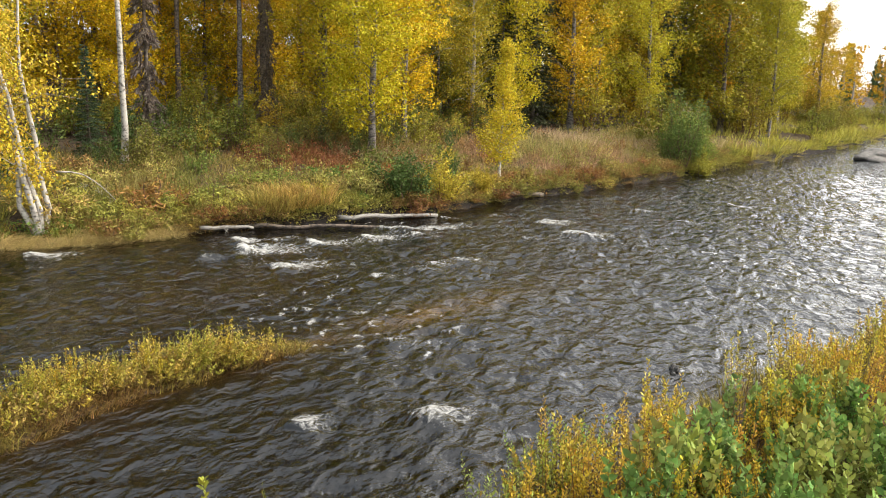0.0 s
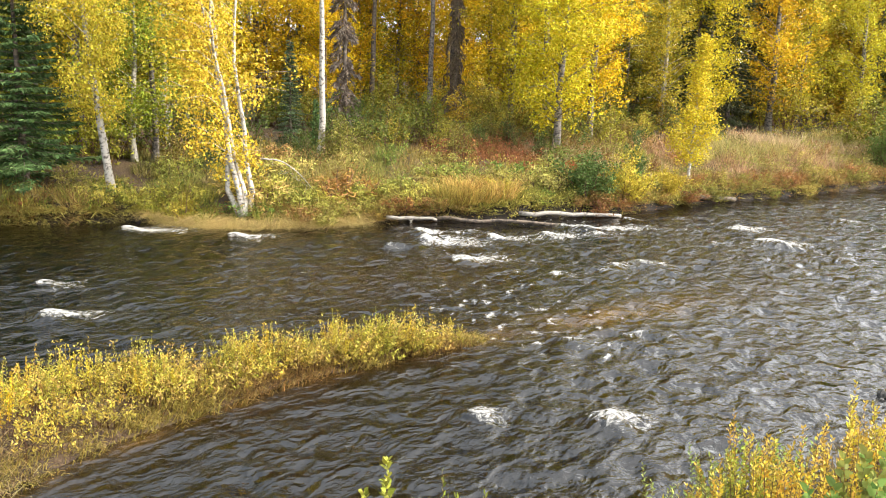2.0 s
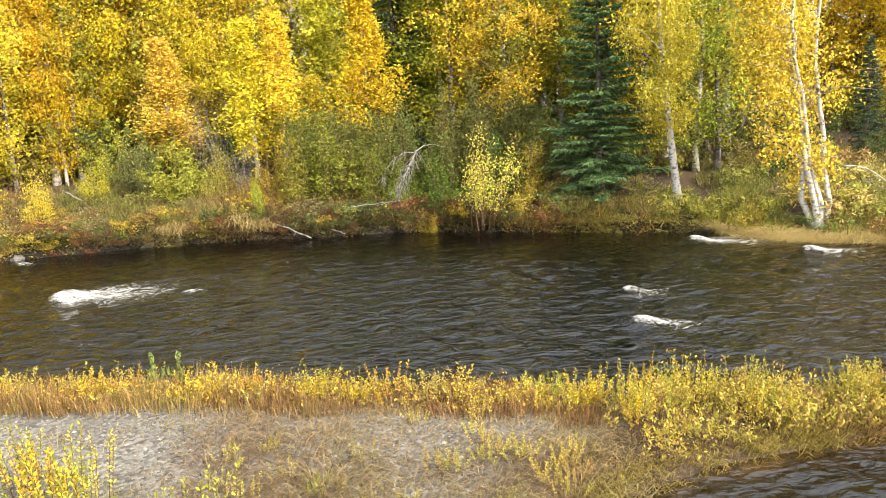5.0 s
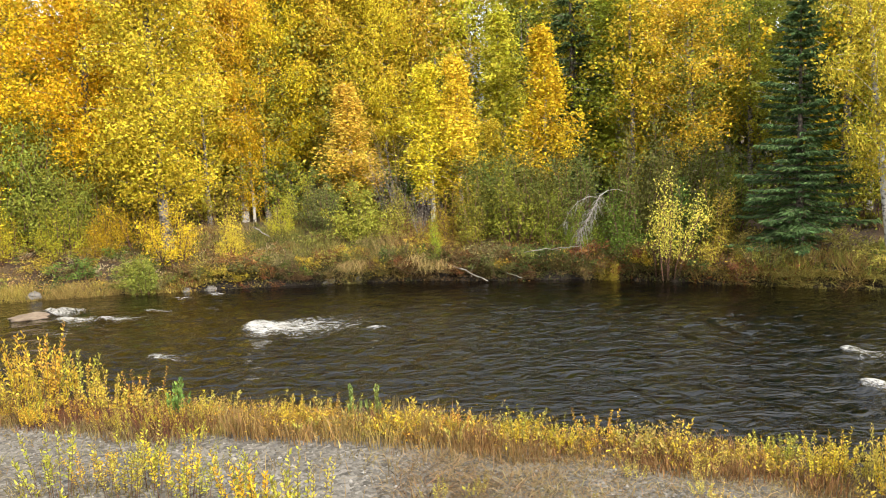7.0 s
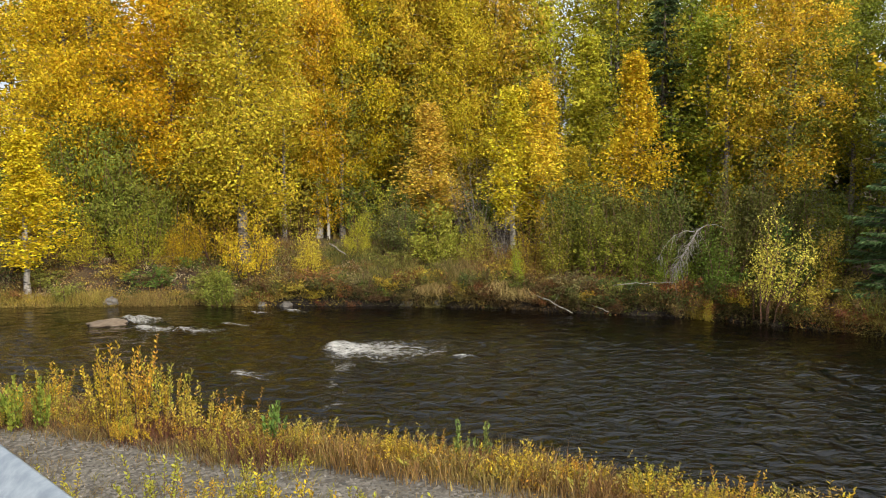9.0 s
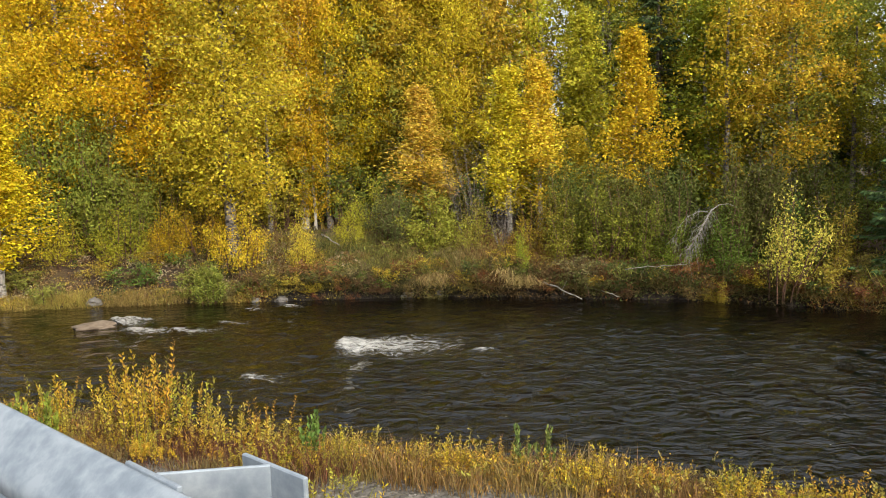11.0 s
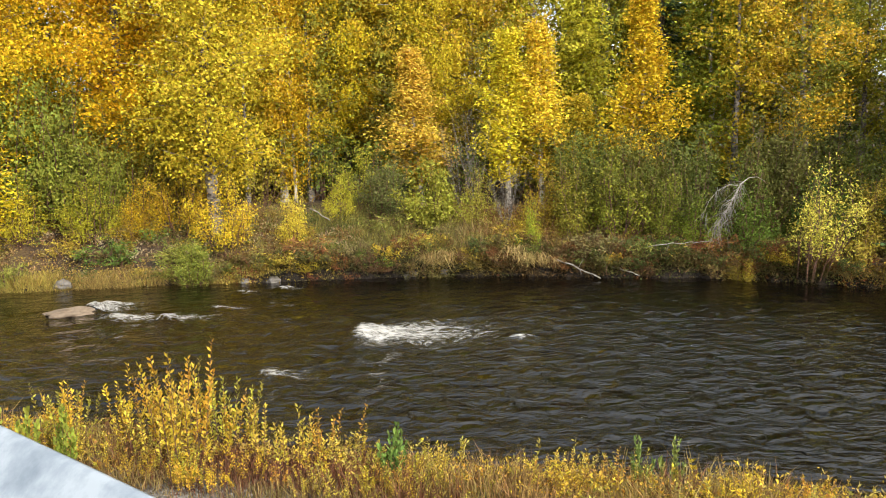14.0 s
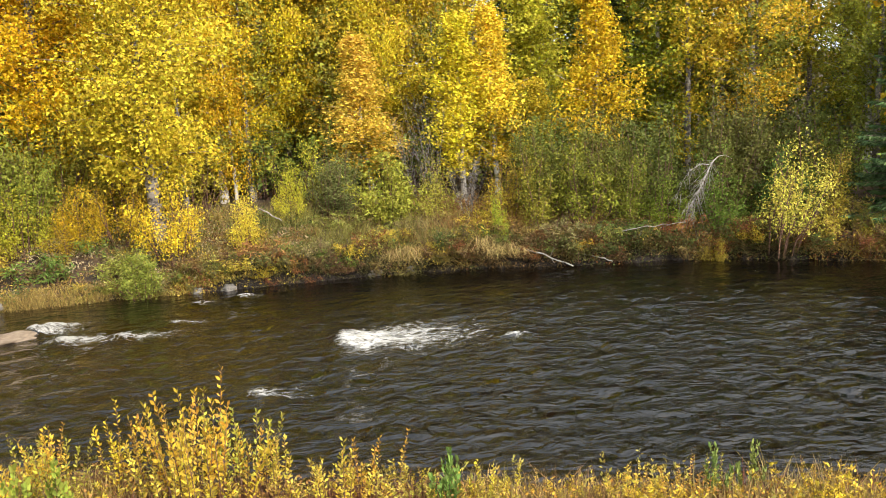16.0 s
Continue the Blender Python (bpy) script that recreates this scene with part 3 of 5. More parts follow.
def spruce(seed, height=9.0, width=1.5, low=0.07, fine=1.0, loose=0.0):
    """A spruce: a straight trunk with whorls of drooping boughs made of many needle sprays."""
    global rng
    keep, rng = rng, np.random.default_rng(seed)
    wood, crown = Soup(), Soup()
    z = np.linspace(0, 1, 6)
    tube(wood, np.stack([0 * z, 0 * z, z * height - 0.1], 1), 0.14 * (1.03 - z), 7)
    whorls = int(height * 4.2)
    for i in range(whorls):
        u = low + (0.985 - low) * i / whorls
        ln0 = width * (1 - u) ** 0.8 * (0.85 + 0.3 * rng.uniform()) + 0.08
        for b in range(6):
            a = rng.uniform(0, 6.3)
            ln = ln0 * rng.uniform(0.65, 1.1)
            d = np.array([math.cos(a), math.sin(a), 0])
            base = np.array([0, 0, (u + rng.normal() * 0.02 * loose) * height])
            drop = -0.25 * ln * (1 - u) + 0.25 * ln * u - loose * ln * rng.uniform(0.2, 0.9)
            t = np.linspace(0, 1, 4)[:, None]
            path = base + d * ln * t + np.array([0, 0, 1]) * (drop * t + 0.1 * ln * t ** 3)
            if fine > 1:
                tube(wood, path, [0.02, 0.015, 0.01, 0.004], 3)
            k = int((10 + 24 * ln) * fine)
            tt = rng.uniform(0.12, 1.02, (k, 1))
            side = np.cross(d, [0, 0, 1])
            pts = base + d * ln * tt + np.array([0, 0, 1]) * (drop * tt + 0.1 * ln * tt ** 3) + side * rng.normal(size=(k, 1)) * 0.16 * ln * (1.2 - tt)
            way = d * 0.8 + side * np.sign(rng.normal(size=(k, 1))) * rng.uniform(0.3, 0.9, (k, 1)) + np.array([0, 0, -0.35])
            leaves(crown, pts, 0.21 if fine > 1 else 0.46, droop=0.1, slim=0.26 if fine > 1 else 0.4, ways=way)
    a = wood.mesh("trunk", True), crown.mesh("crown")
    rng = keep
    return a


def bush(seed, height=2.0, width=1.0, stems=16, per=110, size=0.085, slim=0.6, low=0.15, folded=False, tri=True):
    """A many-stemmed bush of uneven outline: stems of differing length, side twigs, leaves in sprays at the twigs."""
    global rng
    keep, rng = rng, np.random.default_rng(seed)
    wood, crown = Soup(), Soup()
    lean = rng.uniform(0, 6.3)
    for k in range(stems):
        a, r = rng.uniform(0, 6.3), rng.uniform(0.05, 1) ** 0.6
        h = height * (1.08 - 0.5 * r ** 2) * rng.uniform(0.5, 1.1)
        reach = r * width * rng.uniform(0.6, 1.15) * (1 + 0.25 * math.cos(a - lean))
        foot = np.array([math.cos(a), math.sin(a), 0]) * r * width * 0.35
        top = np.array([math.cos(a) * reach, math.sin(a) * reach, h])
        t = np.linspace(0, 1, 5)[:, None]
        path = foot * (1 - t) + top * t + rng.normal(size=(5, 3)) * 0.04 * height * t - np.array([0, 0, 0.1])
        tube(wood, path, np.linspace(0.018, 0.004, 5) * (0.6 + height * 0.25), 3)
        sprays = max(5, per // 11)
        for s in range(sprays):
            u = low + (1.02 - low) * rng.uniform(0, 1) ** 0.75
            c = np.array([np.interp(u, t[:, 0], path[:, j]) for j in range(3)])
            d = unit(rng.normal(size=3) * np.array([1, 1, 0.5]) + np.array([0, 0, 0.4])) * (0.1 + 0.13 * height) * (1.2 - u) ** 0.5 * rng.uniform(0.4, 1.3)
            n = per // sprays
            w_ = rng.uniform(0.2, 1.1, (n, 1))
            pts = c + d * w_ + rng.normal(size=(n, 3)) * (0.035 + 0.022 * height)
            pts[:, 2] = np.maximum(pts[:, 2], 0.04)
            leaves(crown, pts, size, droop=0.15, slim=slim, folded=folded, tri=tri)
    a = wood.mesh("stem", True), crown.mesh("foliage")
    rng = keep
    return a


def put(kind, meshes, names, woods, x, y, size, colour, label, category, group="", turn=None, z=None, leaf=None, wide=None):
    """Stands a plant on the ground at x, y."""
    top = new(kind)
    a = rng.uniform(0, 6.28) if turn is None else radians(turn)
    zz = ground_at(x, y) if z is None else z
    top.matrix_basis = Matrix.LocRotScale((x, y, zz - 0.03), Euler((0, 0, a)), (wide or size, wide or size, size))
    tagged(top, label, category, group)
    link(names[0], meshes[0], woods, top)
    c = link(names[1], meshes[1], leaf or LEAF, top)
    c.color = (*colour, 1)
    return top


GOLD, ORANGE, LIME = (0.78, 0.55, 0.025), (0.8, 0.485, 0.02), (0.58, 0.52, 0.035)
GREEN, OLIVE, SPRUCE = (0.27, 0.33, 0.05), (0.38, 0.37, 0.05), (0.105, 0.17, 0.055)

# templates, foot at the origin, one metre of height to be scaled per tree
TREES = {
    "tall": [birch(11 + i, height=11, bare=0.24, width=2.15, limbs=66, clumps=12, per=30, size=0.086) for i in range(3)],
    "high": [birch(16, height=14, bare=0.5, width=2.2, limbs=40, clumps=11, per=26, size=0.09, radius=0.15, crook=0.07)],
    "poplar": [birch(23 + i, height=11, bare=0.15, width=2.1, limbs=110, clumps=13, per=34, size=0.08, tri=True) for i in range(2)],
    "full": [birch(21 + i, height=11, bare=0.14, width=2.5, limbs=66, clumps=11, per=22, size=0.108) for i in range(2)],
    "slim": [birch(31 + i, height=7, bare=0.1, width=1.2, limbs=66, clumps=11, per=26, size=0.08, radius=0.06, gap=0.8) for i in range(3)],
    "cone": [birch(101 + i, height=7, bare=0.2, width=0.85, limbs=92, clumps=9, per=22, size=0.08, radius=0.06, gap=0.8, cone=True) for i in range(3)],
    "back": [birch(36 + i, height=11, bare=0.12, width=2.5, limbs=44, clumps=9, per=11, size=0.145) for i in range(3)],
    "deep": [birch(39 + i, height=11, bare=0.12, width=2.5, limbs=40, clumps=8, per=6, size=0.225) for i in range(2)],
    "distant": [birch(38 + i, height=11, bare=0.06, width=2.7, limbs=40, clumps=7, per=5, size=0.27) for i in range(2)],
    "far": [birch(26 + i, height=11, bare=0.06, width=2.7, limbs=70, clumps=10, per=14, size=0.16) for i in range(2)],
}
SPRUCES = [spruce(41, 9.0, 1.95, fine=3.6), spruce(42, 10, 1.4, fine=0.36), spruce(44, 10, 1.4, fine=1.7, loose=0.3), spruce(47, 10, 0.95, fine=1.5, loose=1.0)]
BUSHES = [bush(51 + i, 2.0, 1.0, stems=24, per=200, size=0.088) for i in range(4)]
LARGE = [bush(66 + i, 4.0, 1.9, stems=36, per=210, size=0.105) for i in range(3)]
THICK = [bush(56 + i, 3.4, 1.8, stems=18, per=90, size=0.15) for i in range(2)]
TINY = [bush(46 + i, 0.8, 0.55, stems=12, per=66, size=0.1, slim=0.26, low=0.05) for i in range(3)]
SPARSE = [bush(76 + i, 2.0, 1.0, stems=17, per=220, size=0.06) for i in range(2)]
TP = ("trunk", "crown")
BP = ("stem", "foliage")


def tint(c, amount=0.12):
    k = 1 + rng.uniform(-amount, amount)
    return tuple(max(0.004, v * k * (1 + rng.uniform(-amount, amount) * 0.6)) for v in c)


def tree(form, x, y, h, colour, label, wide=None, bark=None, which=None, kind="birch_tree", category="tree"):
    t = TREES[form]
    bark = bark or (GREY_BARK if form in ("back", "deep") else BIRCH_BARK)
    i = rng.integers(len(t)) if which is None else which
    ref = 7.0 if form in ("slim", "cone") else 14.0 if form == "high" else 11.0
    return put(kind, t[i], TP, bark, x, y, h / ref, tint(colour), label, category, wide=h / ref * 1.2 * (wide or 1.0))


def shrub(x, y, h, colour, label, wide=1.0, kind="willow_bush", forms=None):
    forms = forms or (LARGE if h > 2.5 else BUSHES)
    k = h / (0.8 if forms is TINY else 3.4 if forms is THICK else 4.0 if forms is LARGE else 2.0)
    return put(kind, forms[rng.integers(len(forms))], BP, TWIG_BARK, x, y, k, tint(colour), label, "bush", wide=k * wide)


# the leaning clump of birch stems on its grassy point
clump = birch(64, stems=4, height=9.4, bare=0.19, width=3.4, limbs=70, clumps=11, per=23, size=0.092, radius=0.105, spreadout=0.95, lean=0.015, gap=0.8, crook=0.13, aim=radians(105))
put("birch_tree", clump, TP, BIRCH_BARK, 18.85, 19.7, 1.0, (0.84, 0.62, 0.06), "clump of white birch stems with golden leaves above the water", "tree", turn=40)
leaning = tree("tall", 16.5, 23.8, 11.5, (0.7, 0.6, 0.06), "leaning pale-trunked birch with a thin yellow-green crown", wide=0.7)
leaning.matrix_basis = Matrix.Translation(leaning.location) @ Matrix.Rotation(radians(6), 4, (-0.7, -0.7, 0)) @ Matrix.Translation(-leaning.location) @ leaning.matrix_basis
tree("high", 24.9, 23.3, 14, GOLD, "tall straight white birch with a high golden crown", wide=0.62)
for x, y, h, bk, wd in ((33.6, 29.4, 14, DARK_BARK, 0.75), (35.3, 27.2, 14, GREY_BARK, 0.75), (36.2, 26.4, 15, DARK_BARK, 1.3), (40.4, 25.6, 14, GREY_BARK, 0.7)):
    tree("high", x, y, h, GOLD, "bare dark aspen trunk with a high golden crown", bark=bk, kind="aspen_tree", wide=wd)
for x, y, h, c in ((28.6, 32.5, 12, (0.84, 0.58, 0.02)), (32.0, 33.5, 12.5, (0.86, 0.56, 0.02)), (35.5, 32.0, 12.5, (0.86, 0.59, 0.02)), (38.6, 30.4, 12.5, (0.86, 0.58, 0.02)), (25.6, 32.5, 11, (0.74, 0.58, 0.03)), (42.0, 28.6, 13, (0.84, 0.59, 0.02)), (30.2, 29.2, 8, (0.88, 0.62, 0.02)), (33.4, 31.2, 9.5, (0.9, 0.62, 0.02)), (38.0, 28.4, 10, (0.9, 0.62, 0.02)), (21.6, 30.6, 10, (0.6, 0.56, 0.04)), (45.5, 27.0, 13, (0.8, 0.56, 0.02))):
    tree("full", x, y, h, c, "golden birch glowing between the trunks of the wood", wide=0.95, bark=DARK_BARK)
for x, y, h, c, wd in ((34.6, 18.6, 11.5, (0.76, 0.62, 0.03), 0.95), (37.0, 21.0, 12, (0.74, 0.6, 0.03), 0.9), (37.6, 23.6, 12, (0.6, 0.53, 0.03), 0.9), (40.2, 20.4, 12, (0.8, 0.6, 0.02), 0.9)):
    tree("full", x, y, h, c, "broad yellow-green birch at the back of the grassy bank", wide=wd, bark=GREY_BARK)
for x, y, h, c in ((19.0, 27.0, 7.5, (0.4, 0.45, 0.05)), (48, 20.5, 10, (0.6, 0.5, 0.05))):
    tree("full", x, y, h, c, "bright yellow-green birch filling the edge of the wood")
tree("cone", 36.7, 13.1, 6.4, (0.95, 0.79, 0.05), "slender bright yellow young birch by the water", wide=0.95, which=1)
for x, y, h, c, wd in ((56.3, 17.2, 13, (0.86, 0.6, 0.03), 1.0), (50.5, 19.0, 12, (0.76, 0.57, 0.03), 0.8), (63.6, 14.1, 13, (0.68, 0.6, 0.04), 0.85), (60.5, 17.0, 13, (0.6, 0.52, 0.04), 0.8), (72.4, 11.4, 13.5, (0.94, 0.58, 0.03), 0.8), (76.0, 8.4, 13.5, (0.54, 0.5, 0.04), 0.95), (73.5, 7.0, 11.0, (0.5, 0.48, 0.04), 0.85), (97, 5.6, 12.5, (0.7, 0.55, 0.05), 1.0), (90, 8.6, 13, (0.6, 0.5, 0.04), 1.0)):
    tree("full", x, y, h, c, "full autumn birch behind the grassy far bank", wide=wd, bark=GREY_BARK)
for x, y, h, c in ((70, 24, 13, OLIVE), (76, 21, 14, (0.5, 0.42, 0.04)), (80, 18, 14, (0.56, 0.44, 0.03)), (84, 15, 14, OLIVE), (88, 12, 14, (0.6, 0.46, 0.03)), (66, 21, 13, (0.5, 0.4, 0.04)), (93, 9, 13, (0.56, 0.46, 0.04)), (69.5, 10.0, 13, (0.44, 0.36, 0.03)), (83, 9.5, 14, (0.4, 0.34, 0.03)), (80, 12.5, 14, (0.36, 0.32, 0.03)), (72, 13.9, 14, (0.4, 0.34, 0.03)), (86.5, 17.2, 15, (0.5, 0.4, 0.03)), (60, 22, 13, (0.5, 0.4, 0.04)), (104, 7, 11.5, GOLD)):
    tree("far", x, y, h, c, "autumn birch standing behind the far bank", bark=DARK_BARK)
# facing wood
tree("poplar", -7.6, 31.6, 13.5, (0.76, 0.6, 0.04), "tall poplar with pale yellow-green leaves", which=0, kind="poplar_tree", bark=GREY_BARK, wide=0.98)
tree("poplar", -11.1, 34.0, 13.5, (0.95, 0.66, 0.025), "tall orange-gold poplar above willow bushes", which=1, kind="poplar_tree", bark=GREY_BARK)
tree("poplar", -15.2, 33.4, 12.5, GOLD, "golden poplar above willow bushes", kind="poplar_tree", bark=GREY_BARK)
tree("tall", -6.0, 38.6, 13.2, (0.86, 0.6, 0.04), "golden birch with thin white twin trunks", wide=0.75)
tree("slim", -5.5, 38.2, 8.5, GOLD, "thin white-trunked golden birch", wide=0.7, which=1)
tree("cone", -0.34, 36.0, 6.3, (0.93, 0.69, 0.08), "small orange-gold birch with a pale trunk", wide=1.6, which=0)
for x, y, h, c, wd, k in ((2.8, 34.5, 6.9, (0.84, 0.65, 0.04), 1.4, 1), (4.05, 34.3, 7.2, (0.88, 0.65, 0.05), 1.3, 2), (7.65, 33.3, 8.1, (0.84, 0.63, 0.03), 1.12, 0), (5.5, 33.4, 4.4, (0.72, 0.62, 0.04), 1.4, 1)):
    tree("cone", x, y, h, c, "narrow pointed yellow birch at the edge of the wood", wide=wd, which=k)
tree("cone", 6.4, 36.0, 9.2, (0.64, 0.61, 0.05), "pointed yellow-green birch behind the willows", wide=1.15, which=2)
tree("slim", 10.9, 35.0, 9.5, (0.36, 0.38, 0.04), "young green birch at the edge of the wood", wide=1.2)
tree("full", 10.7, 42, 13, GREEN, "dark green poplar in the wood", kind="poplar_tree", bark=GREY_BARK)
for x, y, h, c in ((12.9, 39.3, 11.5, (0.84, 0.58, 0.03)), (15.6, 35.5, 10.5, (0.36, 0.38, 0.04)), (17.0, 38, 12, (0.28, 0.32, 0.04)), (19.5, 30.5, 10.5, (0.5, 0.5, 0.04)), (21.5, 29, 11.5, LIME), (13.4, 32.6, 11.2, (0.86, 0.62, 0.05)), (17.2, 31.2, 9, (0.42, 0.44, 0.05))):
    tree("tall", x, y, h, c, "autumn birch in the wood behind the willows")
tree("cone", -15.3, 30.0, 6.2, (0.95, 0.68, 0.03), "bright golden young birch on the low bank", wide=1.6, which=2)


def spruce_tree(x, y, h, label, which=0, wide=1.0, colour=SPRUCE):
    return put("spruce_tree", SPRUCES[which], TP, DARK_BARK, x, y, h / (9.0 if which == 0 else 10.0), tint(colour), label, "tree", leaf=NEEDLE, wide=h / 9.0 * wide)


spruce_tree(14.5, 25.7, 8.6, "dense blue-green spruce at the water's edge", 0, 1.15)
spruce_tree(28.1, 25.5, 15, "dead grey-brown spruce in the wood", 3, 0.5, (0.21, 0.175, 0.135))
spruce_tree(35.4, 25.4, 15, "dead brown spruce with a thick trunk in the wood", 3, 0.34, (0.2, 0.15, 0.105))
spruce_tree(24.6, 24.8, 4.6, "small dark green spruce under the birches", 2, 0.95, (0.09, 0.14, 0.06))
spruce_tree(9.3, 36.2, 12.4, "dark green spruce behind the willows", 2, 0.95, (0.1, 0.16, 0.05))
for x, y, h in ((8.5, 45, 13), (18.3, 40, 14), (-1, 44, 12), (47.5, 31, 13), (22.5, 34, 12), (54, 21, 13), (51, 29, 12), (50, 19.5, 13), (59, 19.5, 13), (68, 14.5, 13), (54, 19, 13), (80, 10.5, 12), (20.8, 24.6, 3.2), (25.6, 24.4, 2.2), (-9, 43, 12.5)):
    spruce_tree(x, y, h, "dark spruce standing among the birches", 2 if x > 30 else 1, 0.8, (0.1, 0.12, 0.05) if x > 30 else SPRUCE)

# the wood behind
for i in range(90):
    x = rng.uniform(-32, 66)
    y = np.interp(x, FAR_SHORE[:, 0], FAR_SHORE[:, 1]) + (10 if x < 20 else 18) + 15 * (i / 100)
    c = (GOLD, GOLD, LIME, ORANGE, (0.5, 0.4, 0.04), OLIVE, GREEN)[rng.integers(7)]
    tree("back" if i < 40 else "deep", x, y, rng.uniform(9.5, 12.0) + 2.5 * (i / 100), c, "autumn birch deep in the wood", wide=rng.uniform(0.85, 1.15))
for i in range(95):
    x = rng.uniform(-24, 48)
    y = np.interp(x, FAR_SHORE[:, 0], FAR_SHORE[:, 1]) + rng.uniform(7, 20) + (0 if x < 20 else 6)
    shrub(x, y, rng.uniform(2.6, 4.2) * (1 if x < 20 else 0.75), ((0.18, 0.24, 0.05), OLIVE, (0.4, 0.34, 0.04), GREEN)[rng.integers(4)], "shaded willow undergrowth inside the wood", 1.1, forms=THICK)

for i in range(44):
    x = -20 + 84 * (i + rng.uniform(0, 1)) / 44
    y = np.interp(x, FAR_SHORE[:, 0], FAR_SHORE[:, 1]) + rng.uniform(7.5, 10.5) + (0 if x < 20 else 9.5)
    tree("back", x, y, rng.uniform(6.5, 9.5), (((0.5, 0.44, 0.04), OLIVE, (0.34, 0.34, 0.04), (0.26, 0.29, 0.04), (0.62, 0.47, 0.03)) if x < 20 else ((0.7, 0.5, 0.03), (0.5, 0.42, 0.04), (0.74, 0.52, 0.03), (0.3, 0.31, 0.04), (0.78, 0.53, 0.03)))[rng.integers(5)], "young autumn birch inside the edge of the wood")

# low mixed growth along the waterside
for i in range(110):
    x = -19 + 58 * (i + rng.uniform(0, 1)) / 110
    y = np.interp(x, FAR_SHORE[:, 0], FAR_SHORE[:, 1]) + 0.35 + 3.6 * rng.uniform(0, 1) ** 1.6
    c = ((0.56, 0.44, 0.06), (0.34, 0.36, 0.07), (0.34, 0.18, 0.06), (0.18, 0.27, 0.05), (0.42, 0.36, 0.09), (0.28, 0.23, 0.09))[rng.integers(6)]
    shrub(x, y, rng.uniform(0.4, 1.0), c, "small mixed bush on the river bank", rng.uniform(1.0, 1.9), "small_bush", TINY)

for i in range(104):
    x = -7 + 20.5 * (i + rng.uniform(0, 1)) / 104
    y = np.interp(x, FAR_SHORE[:, 0], FAR_SHORE[:, 1]) + rng.uniform(0.02, 0.75)
    # mostly dark tints, which take in the shaded gaps along the bank
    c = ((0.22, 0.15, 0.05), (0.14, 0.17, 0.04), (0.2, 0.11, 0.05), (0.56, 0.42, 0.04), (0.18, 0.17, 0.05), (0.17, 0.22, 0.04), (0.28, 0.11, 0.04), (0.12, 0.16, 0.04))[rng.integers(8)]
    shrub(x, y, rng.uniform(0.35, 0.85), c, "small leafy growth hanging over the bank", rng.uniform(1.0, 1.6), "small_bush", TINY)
for i in range(92):
    x = 20.6 + 41 * (i + rng.uniform(0, 1)) / 92
    if 24.8 < x < 29.2:
        continue
    y = np.interp(x, FAR_SHORE[:, 0], FAR_SHORE[:, 1]) + rng.uniform(0.0, 0.8)
    c = ((0.46, 0.41, 0.09), (0.5, 0.4, 0.09), (0.36, 0.36, 0.07), (0.44, 0.29, 0.09), (0.3, 0.3, 0.06), (0.4, 0.2, 0.07))[rng.integers(6)]
    shrub(x, y, rng.uniform(0.45, 0.9), c, "soft mound of autumn growth over the waterline", rng.uniform(1.1, 1.8), "small_bush", TINY)

for i in range(80):
    x = 19 + 42 * (i + rng.uniform(0, 1)) / 80
    y = np.interp(x, FAR_SHORE[:, 0], FAR_SHORE[:, 1]) + rng.uniform(1.0, 6.5)
    c = ((0.42, 0.41, 0.09), (0.48, 0.27, 0.08), (0.28, 0.33, 0.07), (0.6, 0.5, 0.14), (0.46, 0.3, 0.1), (0.4, 0.37, 0.09))[rng.integers(6)]
    shrub(x, y, rng.uniform(0.7, 1.3), c, "rounded bush among the autumn herbs of the bank", rng.uniform(1.0, 1.7), "small_bush", TINY)
# bushes
for x, y, h, c, wd in ((-12.3, 32.7, 4.9, (0.35, 0.36, 0.05), 0.95), (-10.8, 32.9, 4.2, (0.36, 0.36, 0.05), 0.9), (-15, 32.9, 5.2, (0.34, 0.36, 0.05), 0.9), (-13.6, 33.1, 5.4, (0.32, 0.35, 0.05), 0.9), (-11.6, 32.1, 3.2, (0.32, 0.34, 0.05), 0.9), (-2.0, 33.8, 2.6, (0.18, 0.21, 0.06), 1.1), (-0.2, 32.7, 2.4, OLIVE, 1.1),
                       (4.6, 31.2, 3.1, (0.208, 0.224, 0.04), 1), (6.4, 30.6, 3.4, (0.2, 0.2, 0.036), 1), (8.2, 29.8, 3.6, (0.176, 0.188, 0.036), 1), (9.9, 28.9, 3.9, (0.168, 0.176, 0.036), 0.9), (5.5, 32.8, 3.6, (0.176, 0.216, 0.04), 1), (7.6, 32.5, 4.0, (0.2, 0.208, 0.04), 1), (11.2, 29.5, 4.2, (0.176, 0.176, 0.036), 1), (12.8, 28, 3.6, (0.176, 0.2, 0.032), 1)):
    shrub(x, y, h, c, "grey-green willow bush at the edge of the wood", wd)
for x, y, h, c, wd in ((-7.3, 31.0, 2.6, (0.78, 0.58, 0.04), 0.9), (-8.8, 31.9, 2.5, (0.62, 0.42, 0.03), 1), (-5.0, 30.9, 1.9, (0.78, 0.6, 0.06), 0.9), (-3.6, 33.6, 1.5, (0.66, 0.58, 0.05), 0.9), (-2.9, 35.5, 2.6, (0.56, 0.5, 0.05), 0.9), (-9.9, 31.7, 2.0, (0.7, 0.5, 0.03), 0.9), (-10.2, 31.4, 1.5, (0.45, 0.3, 0.03), 1.1), (2.65, 29.5, 1.5, (0.38, 0.5, 0.04), 0.6), (8.5, 26.9, 0.8, (0.44, 0.34, 0.04), 1.4), (12.6, 25.6, 0.9, (0.3, 0.27, 0.05), 1)):
    shrub(x, y, h, c, "yellow-leaved bush on the river bank", wd, forms=SPARSE)
